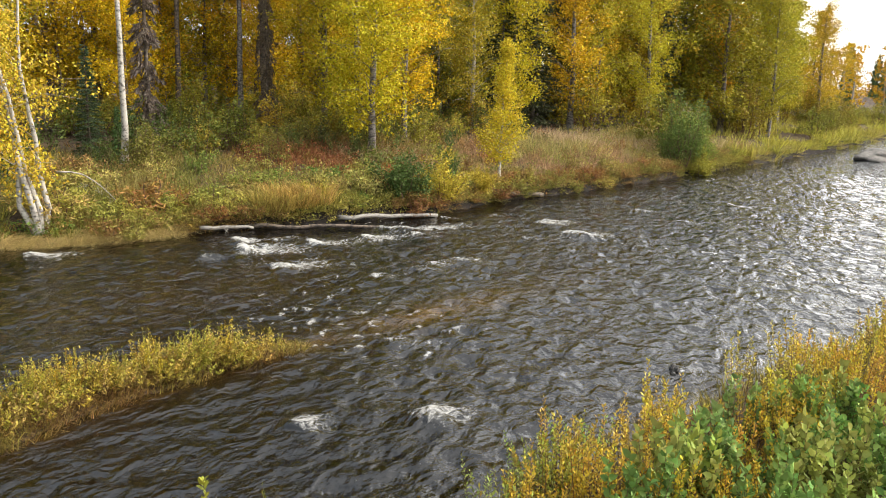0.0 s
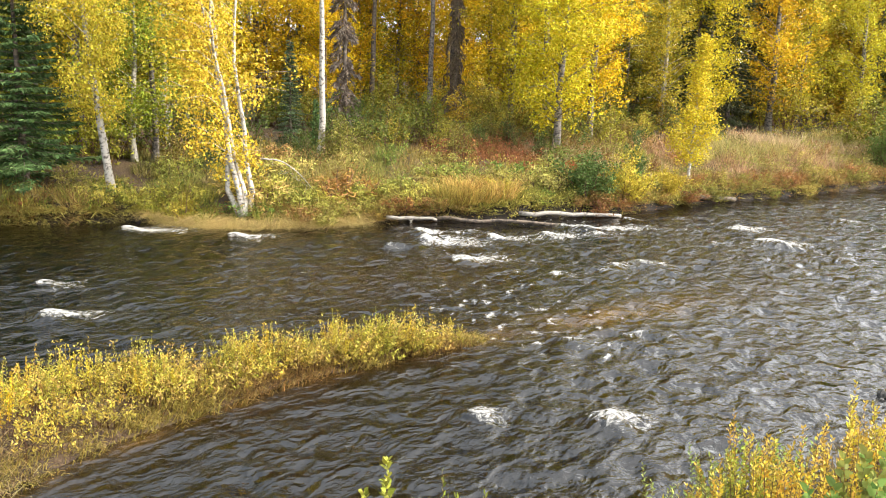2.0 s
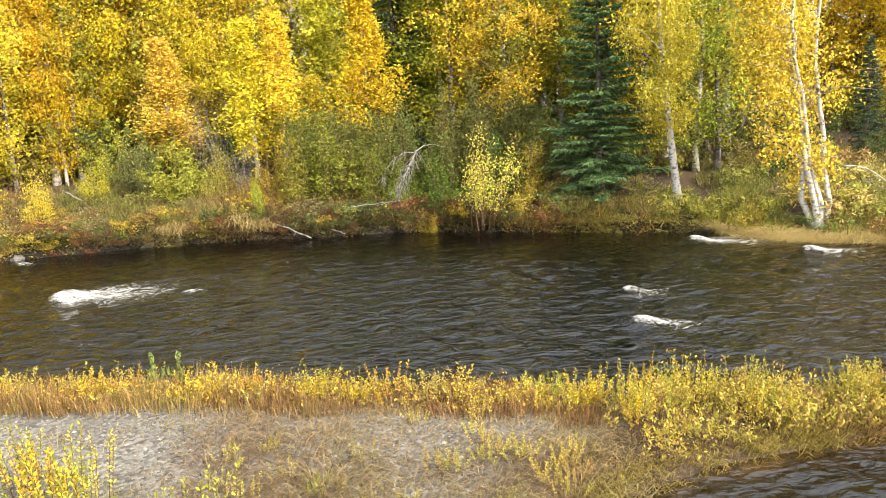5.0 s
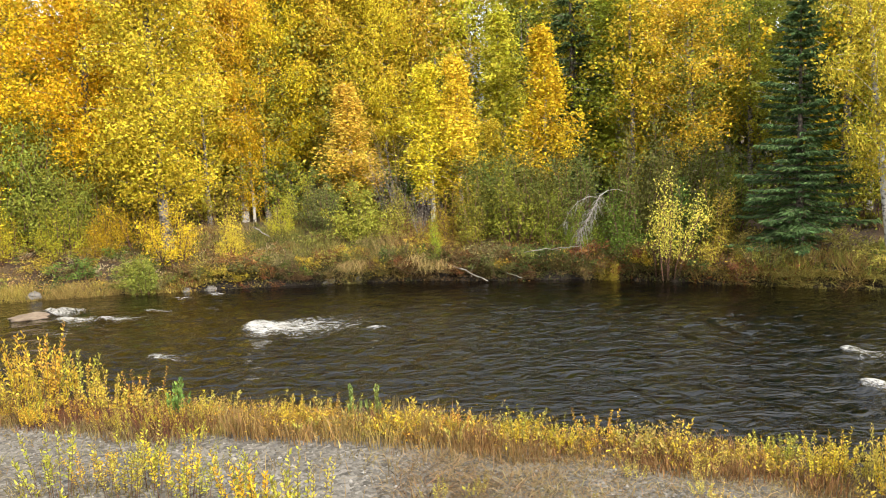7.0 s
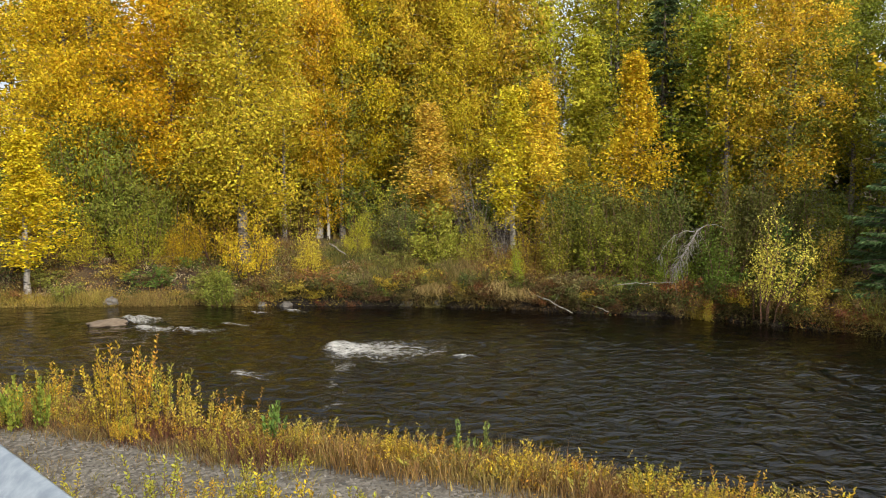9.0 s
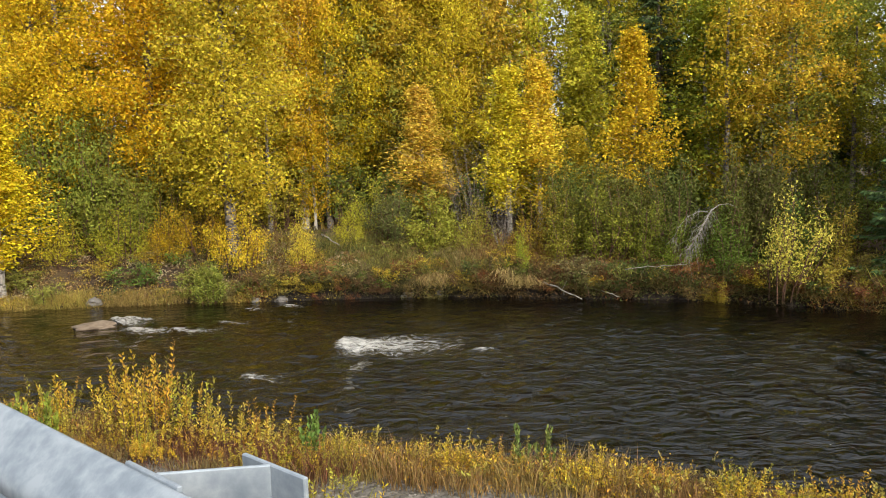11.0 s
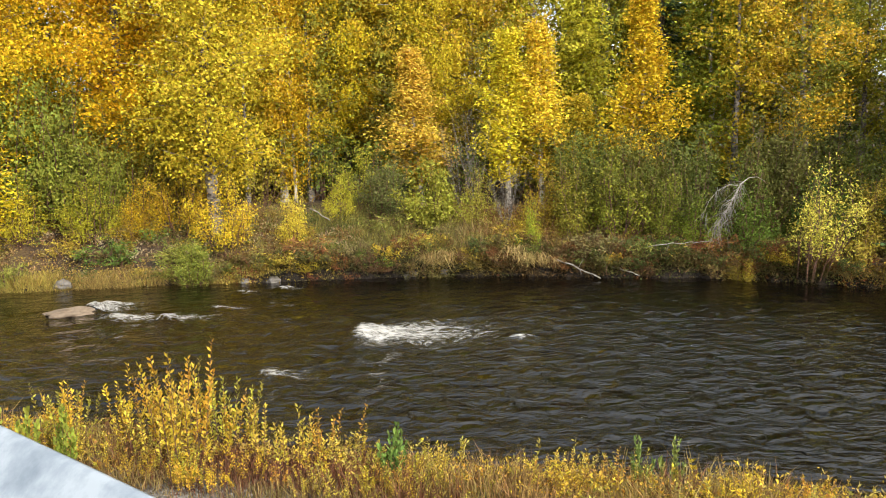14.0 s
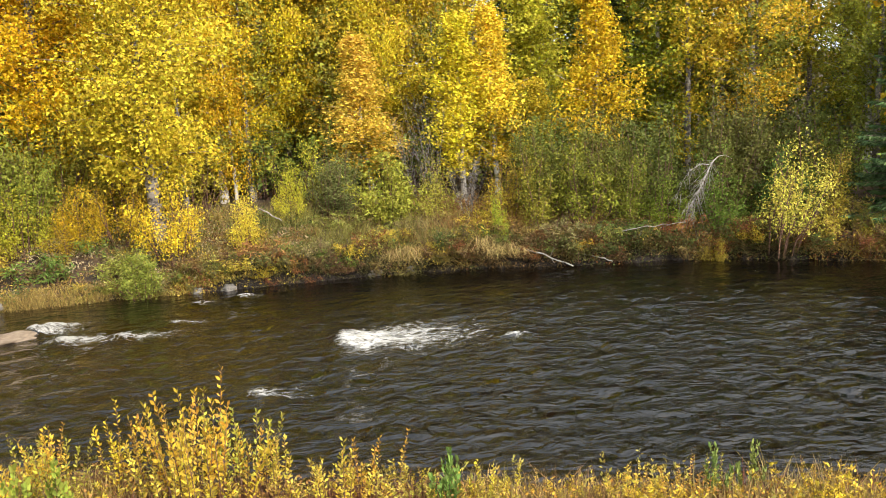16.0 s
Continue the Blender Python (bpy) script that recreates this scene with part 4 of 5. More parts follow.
pale_willow = put("willow_bush", bush(79, 4.1, 1.2, stems=18, per=170, size=0.075, low=0.27), BP, TWIG_BARK, 10.3, 26.2, 1.0, (0.72, 0.64, 0.1), "pale yellow open willow bush leaning over the water", "bush", turn=0)
pale_willow.matrix_basis = Matrix.Translation(pale_willow.location) @ Matrix.Rotation(radians(16), 4, 'X') @ Matrix.Translation(-pale_willow.location) @ pale_willow.matrix_basis
for x, y, h, c in ((4.2, 30.4, 2.4, (0.288, 0.288, 0.032)), (6.9, 29.3, 2.3, (0.24, 0.272, 0.032)), (9.2, 28.0, 2.5, (0.16, 0.24, 0.032)), (3.3, 30.9, 2.2, (0.4, 0.288, 0.032)), (11.4, 27.6, 2.5, (0.112, 0.176, 0.032)), (7.9, 28.6, 1.8, (0.24, 0.304, 0.032)), (12.2, 26.9, 2.4, (0.4, 0.32, 0.04)), (5.6, 29.9, 2.9, (0.288, 0.304, 0.032)), (1.3, 32.4, 2.0, (0.4, 0.38, 0.06)), (-11.6, 31.4, 2.2, (0.5, 0.45, 0.04)), (-13.8, 31.4, 2.0, (0.6, 0.48, 0.04))):
    shrub(x, y, h, c, "open leafy willow bush at the edge of the wood", 1.1, forms=SPARSE)
for x, y, h, c in ((2.2, 40.5, 14.5, (0.7, 0.56, 0.05)), (5.2, 41.5, 15, (0.68, 0.6, 0.05)), (8.0, 40.8, 13.5, (0.36, 0.38, 0.04)), (-0.2, 40.4, 13.5, (0.62, 0.5, 0.03)), (12.4, 43.0, 15, (0.4, 0.42, 0.04)), (16.0, 42.0, 15.5, (0.6, 0.48, 0.03)), (19.4, 39.6, 15, (0.36, 0.38, 0.04)), (22.6, 37.5, 14.5, (0.6, 0.48, 0.03)), (24.6, 35.5, 14, (0.56, 0.44, 0.03))):
    tree("full", x, y, h, c, "tall autumn birch rising behind the edge of the wood", wide=0.9)
for x, y, h in ((-5.5, 42, 14), (-2.8, 43.5, 14.5), (0.5, 43, 13.5), (-4.2, 46, 15), (-8.5, 45, 15), (-11.5, 39, 14), (-9.6, 38.6, 14), (-13.6, 40, 14.5), (-16.5, 38.5, 14), (3.6, 45, 15.5)):
    tree("back", x, y, h, GOLD, "tall golden birch deep in the wood", wide=1.1)
shrub(-8.0, 29.5, 1.5, GREEN, "fresh green willow bush hanging over the water", 1.2)
shrub(30.1, 14.0, 2.0, (0.13, 0.22, 0.05), "dark green willow bush over the water", 1.25)
shrub(34.2, 14.4, 2.1, (0.12, 0.2, 0.05), "narrow dark green bush among dry herbs", 0.5)
shrub(31.8, 13.4, 1.9, (0.62, 0.52, 0.06), "yellow-green willow bush over the water", 1.15)
shrub(34.6, 13.0, 1.3, (0.62, 0.52, 0.06), "small yellow willow bush over the water", 1.1)
shrub(52.0, 8.9, 4.0, (0.2, 0.27, 0.06), "large grey-green willow bush on the bank", 1.0)
shrub(53.4, 8.3, 3.4, (0.26, 0.33, 0.06), "large green willow bush over the water", 1.0)
shrub(53.0, 7.9, 1.7, (0.5, 0.5, 0.06), "yellow-green willow bush at the foot of a larger one", 1.2)
# most leaf colours here are darkened to stand in for shade under the trees
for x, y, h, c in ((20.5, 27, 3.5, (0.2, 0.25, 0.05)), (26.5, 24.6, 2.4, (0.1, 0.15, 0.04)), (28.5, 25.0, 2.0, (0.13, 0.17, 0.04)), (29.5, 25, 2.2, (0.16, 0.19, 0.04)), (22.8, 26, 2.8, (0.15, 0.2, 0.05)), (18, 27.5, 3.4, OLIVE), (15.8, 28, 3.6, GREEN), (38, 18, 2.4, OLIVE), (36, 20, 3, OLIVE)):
    shrub(x, y, h, c, "green undergrowth with the wood's shade in its leaf colour", forms=THICK)
# shade of the wood's edge is mixed into these olive leaf colours
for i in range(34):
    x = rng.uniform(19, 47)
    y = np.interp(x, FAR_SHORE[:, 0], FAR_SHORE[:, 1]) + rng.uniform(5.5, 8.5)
    shrub(x, y, rng.uniform(1.0, 1.8), ((0.14, 0.18, 0.04), (0.26, 0.25, 0.05), (0.12, 0.16, 0.04), (0.3, 0.22, 0.05))[rng.integers(4)], "olive undergrowth, darkened for shade, behind the autumn grass", 1.2, forms=THICK)
for i in range(34):
    x = rng.uniform(48, 118)
    y = np.interp(x, FAR_SHORE[:, 0], FAR_SHORE[:, 1]) + rng.uniform(1.5, 14)
    shrub(x, y, rng.uniform(2, 4.5), ((0.45, 0.35, 0.04), OLIVE, (0.3, 0.28, 0.04))[rng.integers(3)], "yellowing bush on the distant bank", 1.2, forms=THICK)
for i in range(64):
    x = rng.uniform(105, 250)
    y = np.interp(x, FAR_SHORE[:, 0], FAR_SHORE[:, 1]) + rng.uniform(5, 45)
    if rng.uniform() < 0.4:
        spruce_tree(x, y, rng.uniform(7, 11), "distant dark spruce above the river", 1, 0.9)
    else:
        tree("distant", x, y, rng.uniform(7, 11), (GOLD, LIME, ORANGE)[rng.integers(3)], "distant autumn birch across the river")

# ---------------------------------------------------------------- guard rail
def rail_frame(s, n, z):
    """A pose whose x runs along the rail and y across it, towards the river."""
    p = RAIL + ALONG * s + ACROSS * n
    return Matrix.Translation((p[0], p[1], z)) @ Matrix.Rotation(math.atan2(ALONG[1], ALONG[0]), 4, 'Z')


def w_profile():
    mid_ = [(0.0, 0.0), (-0.012, -0.004), (-0.07, -0.058), (-0.083, -0.075), (-0.083, -0.1), (-0.07, -0.118), (-0.012, -0.145), (-0.006, -0.156),
            (-0.012, -0.167), (-0.07, -0.194), (-0.083, -0.212), (-0.083, -0.237), (-0.07, -0.254), (-0.012, -0.308), (0.0, -0.312)]
    return mid_


def make_beam(length):
    prof = w_profile()
    s = Soup()
    n = len(prof)
    outer = np.array(prof)
    inner = outer + np.array([0.004, -0.001])
    ring = np.concatenate([outer, inner[::-1]])
    m = len(ring)
    v = [(x, -y, z) for x in (-length / 2, length / 2) for y, z in ring]
    s.add(v, [(i, (i + 1) % m, m + (i + 1) % m, m + i) for i in range(m)])
    return s.mesh("beam", False)


def make_post():
    """A post of two flanges along the rail, joined by a web that runs aslant between them."""
    made = []
    for name, spot, turn, sx, sy in (("post", (-0.06, 0.074), radians(-40), 0.008, 0.172), ("flange", (0, 0), 0, 0.16, 0.009)):
        bm = bmesh.new()
        bmesh.ops.create_cube(bm, size=1, matrix=Matrix.Translation((*spot, -0.75)) @ Matrix.Rotation(turn, 4, 'Z') @ Matrix.Diagonal((sx, sy, 1.5, 1)))
        bmesh.ops.bevel(bm, geom=bm.edges[:], offset=0.0018, segments=1, affect='EDGES')
        me = bpy.data.meshes.new(name)
        bm.to_mesh(me)
        made.append(me)
    return made


rail = new("guard_rail")
rail.matrix_basis = rail_frame(0, 0, 4.545)
tagged(rail, "galvanised steel guard rail on flanged posts beside the road", "guard rail")
(post_mesh, flange_mesh), beam_mesh = make_post(), make_beam(3.98)
for i in range(-9, 14):
    # across points away from the road, so the local y axis is turned over
    p = link("post", post_mesh, STEEL, rail)
    p.matrix_basis = Matrix.Translation((-2.976 + 1.995 * i, 0, 0.01)) @ Matrix.Rotation(math.pi, 4, 'Z')
    for aside, away in ((-0.12, 0.006), (0, 0.142)):
        link("flange", flange_mesh, STEEL, p).matrix_basis = Matrix.Translation((aside, away, 0))
for i in range(-4, 6):
    b = link("beam", beam_mesh, STEEL, rail)
    b.matrix_basis = Matrix.Translation((-3.0 + 3.96 * i, 0, 0.004 * (i % 2)))

# ---------------------------------------------------------------- shrubs, grass and herbs of the near bank and the gravel bar
def shoots(seed, height=1.0, count=9, each=34, size=0.065, slim=0.36, spread=0.3, start=0.22):
    """Upright leafy shoots, the leaves set along each one."""
    global rng
    keep, rng = rng, np.random.default_rng(seed)
    wood, leaf = Soup(), Soup()
    for k in range(count):
        a, r = rng.uniform(0, 6.3), rng.uniform(0.1, 1)
        h = height * rng.uniform(0.55, 1.05)
        t = np.linspace(0, 1, 5)
        out = np.array([math.cos(a), math.sin(a)]) * spread * r
        path = np.stack([out[0] * (0.7 + 0.45 * t ** 1.4) + rng.normal() * 0.03 * t, out[1] * (0.7 + 0.45 * t ** 1.4) + rng.normal() * 0.03 * t, t * h - 0.04], 1)
        tube(wood, np.concatenate([[(0, 0, -0.05)], path]), np.linspace(0.007, 0.002, 6), 3)
        tt = start + (1.0 - start) * (np.arange(each) + rng.uniform(0, 1, each)) / each
        pts = np.stack([np.interp(tt, t, path[:, j]) for j in range(3)], 1)
        b = np.arange(each) * 2.4 + rng.uniform(0, 6.3)
        way = np.stack([np.cos(b), np.sin(b), 0.5 + 0.7 * tt ** 2], 1)
        leaves(leaf, pts, size, droop=0.0, slim=slim, folded=size > 0.08, ways=way)
    m = wood.mesh("stem", True), leaf.mesh("foliage")
    rng = keep
    return m


WILLOW = [shoots(71 + i, 1.0, 11, 32, size=0.056, slim=0.44, spread=0.5, start=0.36) for i in range(5)]
BROAD = [shoots(81 + i, 1.0, 7, 30, size=0.1, slim=0.66, spread=0.45, start=0.15) for i in range(3)]
YELLOWS = ((0.76, 0.55, 0.04), (0.7, 0.49, 0.045), (0.68, 0.55, 0.07), (0.5, 0.46, 0.06), (0.66, 0.41, 0.05))
FADED = ((0.66, 0.54, 0.11), (0.6, 0.5, 0.1), (0.68, 0.52, 0.1), (0.5, 0.46, 0.09), (0.6, 0.42, 0.1), (0.46, 0.35, 0.1))
AMBERS = ((0.84, 0.61, 0.06), (0.78, 0.55, 0.06), (0.76, 0.62, 0.1), (0.68, 0.44, 0.07), (0.8, 0.62, 0.08))


def small_shrub(x, y, h, colour, label, kind="willow_shrub", forms=WILLOW, group="", wide=None):
    i = rng.integers(len(forms))
    return put(kind, forms[i], BP, TWIG_BARK, x, y, h, tint(colour, 0.15), label, "shrub", group, wide=wide or h ** 0.6)


BAR_LINE = np.array([(-12, 17.2), (-9, 16.5), (-7, 15.9), (-5, 15.2), (-2.6, 14.1), (0, 13.3), (2, 12.6), (4, 11.8), (6, 10.8), (8, 9.9), (10, 9.2), (12, 8.5), (14, 7.9), (15.6, 7.6)])


def bar_y(x):
    return float(np.interp(x, BAR_LINE[:, 0], BAR_LINE[:, 1]))


# the tall clump
for i in range(17):
    x = -5.6 + rng.normal() * 1.5
    h = 1.45 * math.exp(-((x + 5.6) / 3.2) ** 2) * rng.uniform(0.7, 1.1) + 0.15
    small_shrub(x, bar_y(x) + rng.uniform(-1.1, 0.6), h, YELLOWS[rng.integers(5)], "tall yellow willow shoots on the gravel bank", group="willows on the gravel bank")
for i in range(30):
    x = rng.uniform(-7.5, -1.8)
    small_shrub(x, bar_y(x) + rng.uniform(-1.5, -0.7), rng.uniform(0.28, 0.55), YELLOWS[rng.integers(5)], "low yellow willow shoots at the edge of the gravel", group="willows on the gravel bank")
# the low strip along the water
for i in range(56):
    x = rng.uniform(-3.2, 7.5)
    small_shrub(x, bar_y(x) + rng.uniform(-0.55, 0.5), rng.uniform(0.38, 0.72), YELLOWS[rng.integers(5)], "low yellow willow shrub among dry grass", group="willows on the gravel bank")
for i in range(18):
    x = rng.uniform(-12, -7)
    small_shrub(x, bar_y(x) + rng.uniform(-0.9, 0.6), rng.uniform(0.3, 0.6), YELLOWS[rng.integers(5)], "yellow willow shrub by the water", group="willows on the gravel bank")
# the spit
def willow_growth(label, spots, heights, tints, shoots_each=8, leaves_each=14, size=0.06, spread=0.42):
    """Low willows grown into one another: leafy shoots on thin stems, as one growth."""
    s = Soup()
    spots = np.asarray(spots, float)
    z = land(spots)[0]
    m = len(spots) * shoots_each
    a = rng.uniform(0, 6.3, m)
    r = spread * np.sqrt(rng.uniform(0, 1, m))
    way = np.column_stack([np.cos(a), np.sin(a)])
    foot = np.column_stack([np.repeat(spots, shoots_each, 0) + way * (0.4 * r)[:, None], np.repeat(z, shoots_each) - 0.03])
    h = np.repeat(rng.uniform(*heights, len(spots)), shoots_each) * rng.uniform(0.45, 1.1, m)
    top = foot + np.column_stack([way * (0.6 * r)[:, None] + rng.normal(size=(m, 2)) * 0.05, h])
    e = rng.uniform(0, 6.3, m)
    side = np.column_stack([np.cos(e), np.sin(e), np.zeros(m)]) * 0.006
    col = np.asarray(tints)[np.repeat(rng.integers(len(tints), size=len(spots)), shoots_each)] * rng.uniform(0.8, 1.15, (m, 1))
    s.add(np.stack([foot - side, foot + side, top], 1), np.arange(m)[:, None] * 3 + np.arange(3), np.repeat(np.full((m, 3), (0.16, 0.085, 0.045)), 3, 0))
    t = rng.uniform(0.35, 1.0, (m, leaves_each, 1)) ** 0.7
    pts = (foot[:, None] * (1 - t) + top[:, None] * t).reshape(-1, 3) + rng.normal(size=(m * leaves_each, 3)) * 0.012
    b = rng.uniform(0, 6.3, len(pts))
    leaves(s, pts, size, droop=0.0, slim=0.38, ways=np.column_stack([np.cos(b), np.sin(b), rng.uniform(0.4, 1.2, len(b))]), tint=np.repeat(col, leaves_each, 0))
    return tagged(link("willow_growth", s.mesh("willow_growth"), GRASS), label, "shrub", kind="stuff")


x_ = 7.2 + 7.7 * rng.uniform(0, 1, 230) ** 1.1
far_, near_ = np.interp(x_, (6.6, 10, 12.5, 15), (11.0, 9.6, 8.6, 7.75)), np.interp(x_, (6.6, 8.4, 11.5, 13.7, 15), (8.2, 8.25, 8.3, 7.95, 7.5))
y_ = near_ + (far_ - near_) * rng.uniform(0.0, 1, 230)
p_ = np.column_stack([x_, y_])[x_ > 7.15 + 0.42 * (y_ - 8.3)]
willow_growth("low golden and ochre willows grown together on the spit", p_, (0.34, 0.78), ((0.66, 0.52, 0.09), (0.62, 0.49, 0.1), (0.68, 0.5, 0.08), (0.56, 0.46, 0.08), (0.58, 0.4, 0.1), (0.5, 0.36, 0.1), (0.56, 0.52, 0.08)))
for i in range(46):
    x = 7.4 + 7.0 * rng.uniform(0, 1)
    y0_, y1_ = np.interp(x, (6.6, 8.4, 11.5, 13.7, 15), (8.3, 8.3, 8.35, 8.0, 7.5)), np.interp(x, (6.6, 10, 12.5, 15), (11.0, 9.6, 8.6, 7.75))
    small_shrub(x, y0_ + (y1_ - y0_) * rng.uniform(0.25, 1), rng.uniform(0.55, 0.98), ((0.52, 0.5, 0.07), (0.66, 0.57, 0.08), YELLOWS[0])[rng.integers(3)], "taller leafy willow shoots on the spit", group="willows on the spit", wide=rng.uniform(0.4, 0.6))
x_ = rng.uniform(-10, 6.9, 90)
willow_growth("low yellow willows grown together along the gravel bank", np.column_stack([x_, np.array([bar_y(v) for v in x_]) + rng.uniform(-0.65, 0.5, 90)]), (0.25, 0.62), FADED + AMBERS[:1])
small_shrub(13.6, 8.0, 0.95, (0.5, 0.48, 0.06), "taller leafy willow near the end of the spit")
small_shrub(15.2, 7.6, 0.6, (0.5, 0.45, 0.06), "lone small willow at the end of the spit")
small_shrub(7.55, 8.9, 0.95, (0.85, 0.55, 0.03), "bright golden willow sapling beside bare gravel", wide=0.55)
for x, y in ((-2.55, 13.75), (-2.4, 13.85)):
    small_shrub(x, y, 0.85, (0.2, 0.3, 0.06), "fresh green poplar sapling among yellow willows", "poplar_sapling", BROAD, wide=0.5)
for x, y in ((1.0, 13.3), (0.7, 13.4)):
    small_shrub(x, y, 0.8, (0.25, 0.32, 0.08), "green poplar sapling by the water", "poplar_sapling", BROAD, wide=0.4)
for x, y in ((-7.2, 14.4), (-6.9, 14.7), (-7.6, 14.8)):
    small_shrub(x, y, 1.0, (0.35, 0.42, 0.06), "green and yellow poplar sapling beside the willows", "poplar_sapling", BROAD, wide=0.6)
put("willow_shrub", shoots(91, 2.0, 9, 64, size=0.085, slim=0.46, spread=0.42, start=0.4), BP, TWIG_BARK, 8.85, 2.75, 1.0, (0.46, 0.49, 0.07), "tall yellow-green willow shoot at the water", "shrub")
small_shrub(9.35, 2.45, 1.7, (0.4, 0.42, 0.06), "yellow-green willow shoot at the water", wide=0.7)
# scattered over the gravel
for i in range(26):
    x, y = rng.uniform(1.5, 6.8), rng.uniform(7.6, 10.6)
    small_shrub(x, y, rng.uniform(0.2, 0.42), FADED[rng.integers(6)], "small yellow willow seedling on the gravel", group="seedlings on the gravel")
# slope below the rail
for i in range(34):
    s, q = rng.uniform(-1.5, 6.5), rng.uniform(2.6, 5.4)
    x, y = RAIL + ALONG * s + ACROSS * q
    small_shrub(x, y, rng.uniform(0.6, 1.2), ((0.5, 0.48, 0.07), YELLOWS[0], YELLOWS[3])[rng.integers(3)], "yellow-green willow on the slope below the rail", group="willows on the slope")
# thicket on the bank upstream
for i in range(14):
    small_shrub(rng.uniform(10.4, 13.6), rng.uniform(0.7, 1.7), rng.uniform(0.85, 1.25), (YELLOWS[rng.integers(5)], (0.42, 0.5, 0.1))[i % 2], "yellow and green willow thicket on the near bank", group="near bank thicket")
for i in range(70):
    x = rng.uniform(10.3, 24)
    y = np.interp(x, (10, 13.5, 16, 18.5, 21, 25), (1.6, 0.9, 0.3, -0.4, -1.5, -3.7)) - rng.uniform(0.0, 2.4)
    small_shrub(x, y, rng.uniform(0.85, 1.3), AMBERS[rng.integers(5)], "yellow willow thicket on the near bank", group="near bank thicket")
for i in range(50):
    x = rng.uniform(11.0, 17)
    y = np.interp(x, (11, 13.5, 17), (-0.3, 0.0, -1.3)) - rng.uniform(0.0, 2.4)
    small_shrub(x, y, rng.uniform(0.8, 1.25), ((0.25, 0.41, 0.1), (0.3, 0.46, 0.13), (0.4, 0.48, 0.11))[rng.integers(3)], "broad-leaved green alder on the near bank", "alder_shrub", BROAD, group="near bank thicket")


def patches(spots, n):
    """Which of n kinds grows at each spot: kinds keep together in uneven patches of a metre or two."""
    v = rough_noise(spots * 1.1, 5) + rng.normal(size=len(spots)) * 0.13
    return np.argsort(np.argsort(v)) * n // len(v)


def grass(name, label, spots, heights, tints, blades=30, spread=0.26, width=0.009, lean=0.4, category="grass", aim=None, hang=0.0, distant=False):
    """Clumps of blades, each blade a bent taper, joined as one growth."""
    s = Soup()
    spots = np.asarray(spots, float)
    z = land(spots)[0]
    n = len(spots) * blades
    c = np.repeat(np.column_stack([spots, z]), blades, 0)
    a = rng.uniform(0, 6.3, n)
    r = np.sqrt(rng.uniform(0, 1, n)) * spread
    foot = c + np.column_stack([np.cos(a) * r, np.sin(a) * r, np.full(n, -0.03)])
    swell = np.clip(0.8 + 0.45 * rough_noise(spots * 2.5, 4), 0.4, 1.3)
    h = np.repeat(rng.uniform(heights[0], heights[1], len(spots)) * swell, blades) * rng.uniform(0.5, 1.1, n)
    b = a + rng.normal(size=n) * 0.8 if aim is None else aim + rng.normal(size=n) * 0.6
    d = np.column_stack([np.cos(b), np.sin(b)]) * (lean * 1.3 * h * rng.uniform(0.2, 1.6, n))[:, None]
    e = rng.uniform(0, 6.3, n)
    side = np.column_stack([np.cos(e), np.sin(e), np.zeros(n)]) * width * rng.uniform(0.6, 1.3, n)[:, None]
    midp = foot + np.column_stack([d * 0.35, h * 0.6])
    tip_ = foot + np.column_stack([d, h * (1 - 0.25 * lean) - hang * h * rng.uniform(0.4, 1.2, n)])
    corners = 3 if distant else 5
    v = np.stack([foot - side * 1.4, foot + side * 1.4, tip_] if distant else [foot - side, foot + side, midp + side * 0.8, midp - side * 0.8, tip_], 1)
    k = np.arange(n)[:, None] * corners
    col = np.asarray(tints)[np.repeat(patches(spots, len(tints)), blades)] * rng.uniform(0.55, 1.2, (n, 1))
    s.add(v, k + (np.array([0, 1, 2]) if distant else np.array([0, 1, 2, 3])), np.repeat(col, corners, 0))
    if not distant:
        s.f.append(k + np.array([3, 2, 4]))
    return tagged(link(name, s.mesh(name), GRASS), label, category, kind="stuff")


def along_far(n, x0, x1, o0, o1, even=False):
    x = rng.uniform(x0, x1, n)
    p = np.column_stack([x, np.interp(x, FAR_SHORE[:, 0], FAR_SHORE[:, 1]) + rng.uniform(o0, o1, n)])
    p = p[inside(FAR_LAND, p)]
    if even:
        return p
    return p[rough_noise(p * 2.2, 2) + rng.normal(size=len(p)) * 0.25 > -0.25]


grass("grass", "straw-yellow grass along the waterline", along_far(560, -19, -5.5, -0.02, 0.8, True), (0.2, 0.42), ((0.7, 0.53, 0.15), (0.56, 0.45, 0.11), (0.5, 0.36, 0.12)), distant=True)
grass("grass", "brown dry grass hanging over the undercut bank", along_far(230, -7, 9, 0.05, 1.2), (0.3, 0.65), ((0.32, 0.22, 0.09), (0.24, 0.2, 0.07), (0.4, 0.29, 0.1)), lean=0.9, distant=True)
grass("grass", "olive grass overhanging the water's edge", np.concatenate([along_far(330, 12.3, 17.6, -0.05, 0.45, True), along_far(90, 21.6, 26.2, 0.0, 0.45, True), along_far(700, 30.5, 62, 0.0, 0.5, True)]), (0.4, 0.75), ((0.58, 0.5, 0.12), (0.48, 0.4, 0.1), (0.66, 0.58, 0.15), (0.48, 0.3, 0.1)), lean=0.8, blades=26, aim=-1.9, hang=0.8, distant=True)
grass("grass", "short straw grass overhanging the low bank", along_far(480, -19, -6, -0.02, 0.45, True), (0.15, 0.32), ((0.7, 0.56, 0.17), (0.56, 0.42, 0.12)), lean=0.8, blades=24, aim=-1.9, hang=0.8, distant=True)
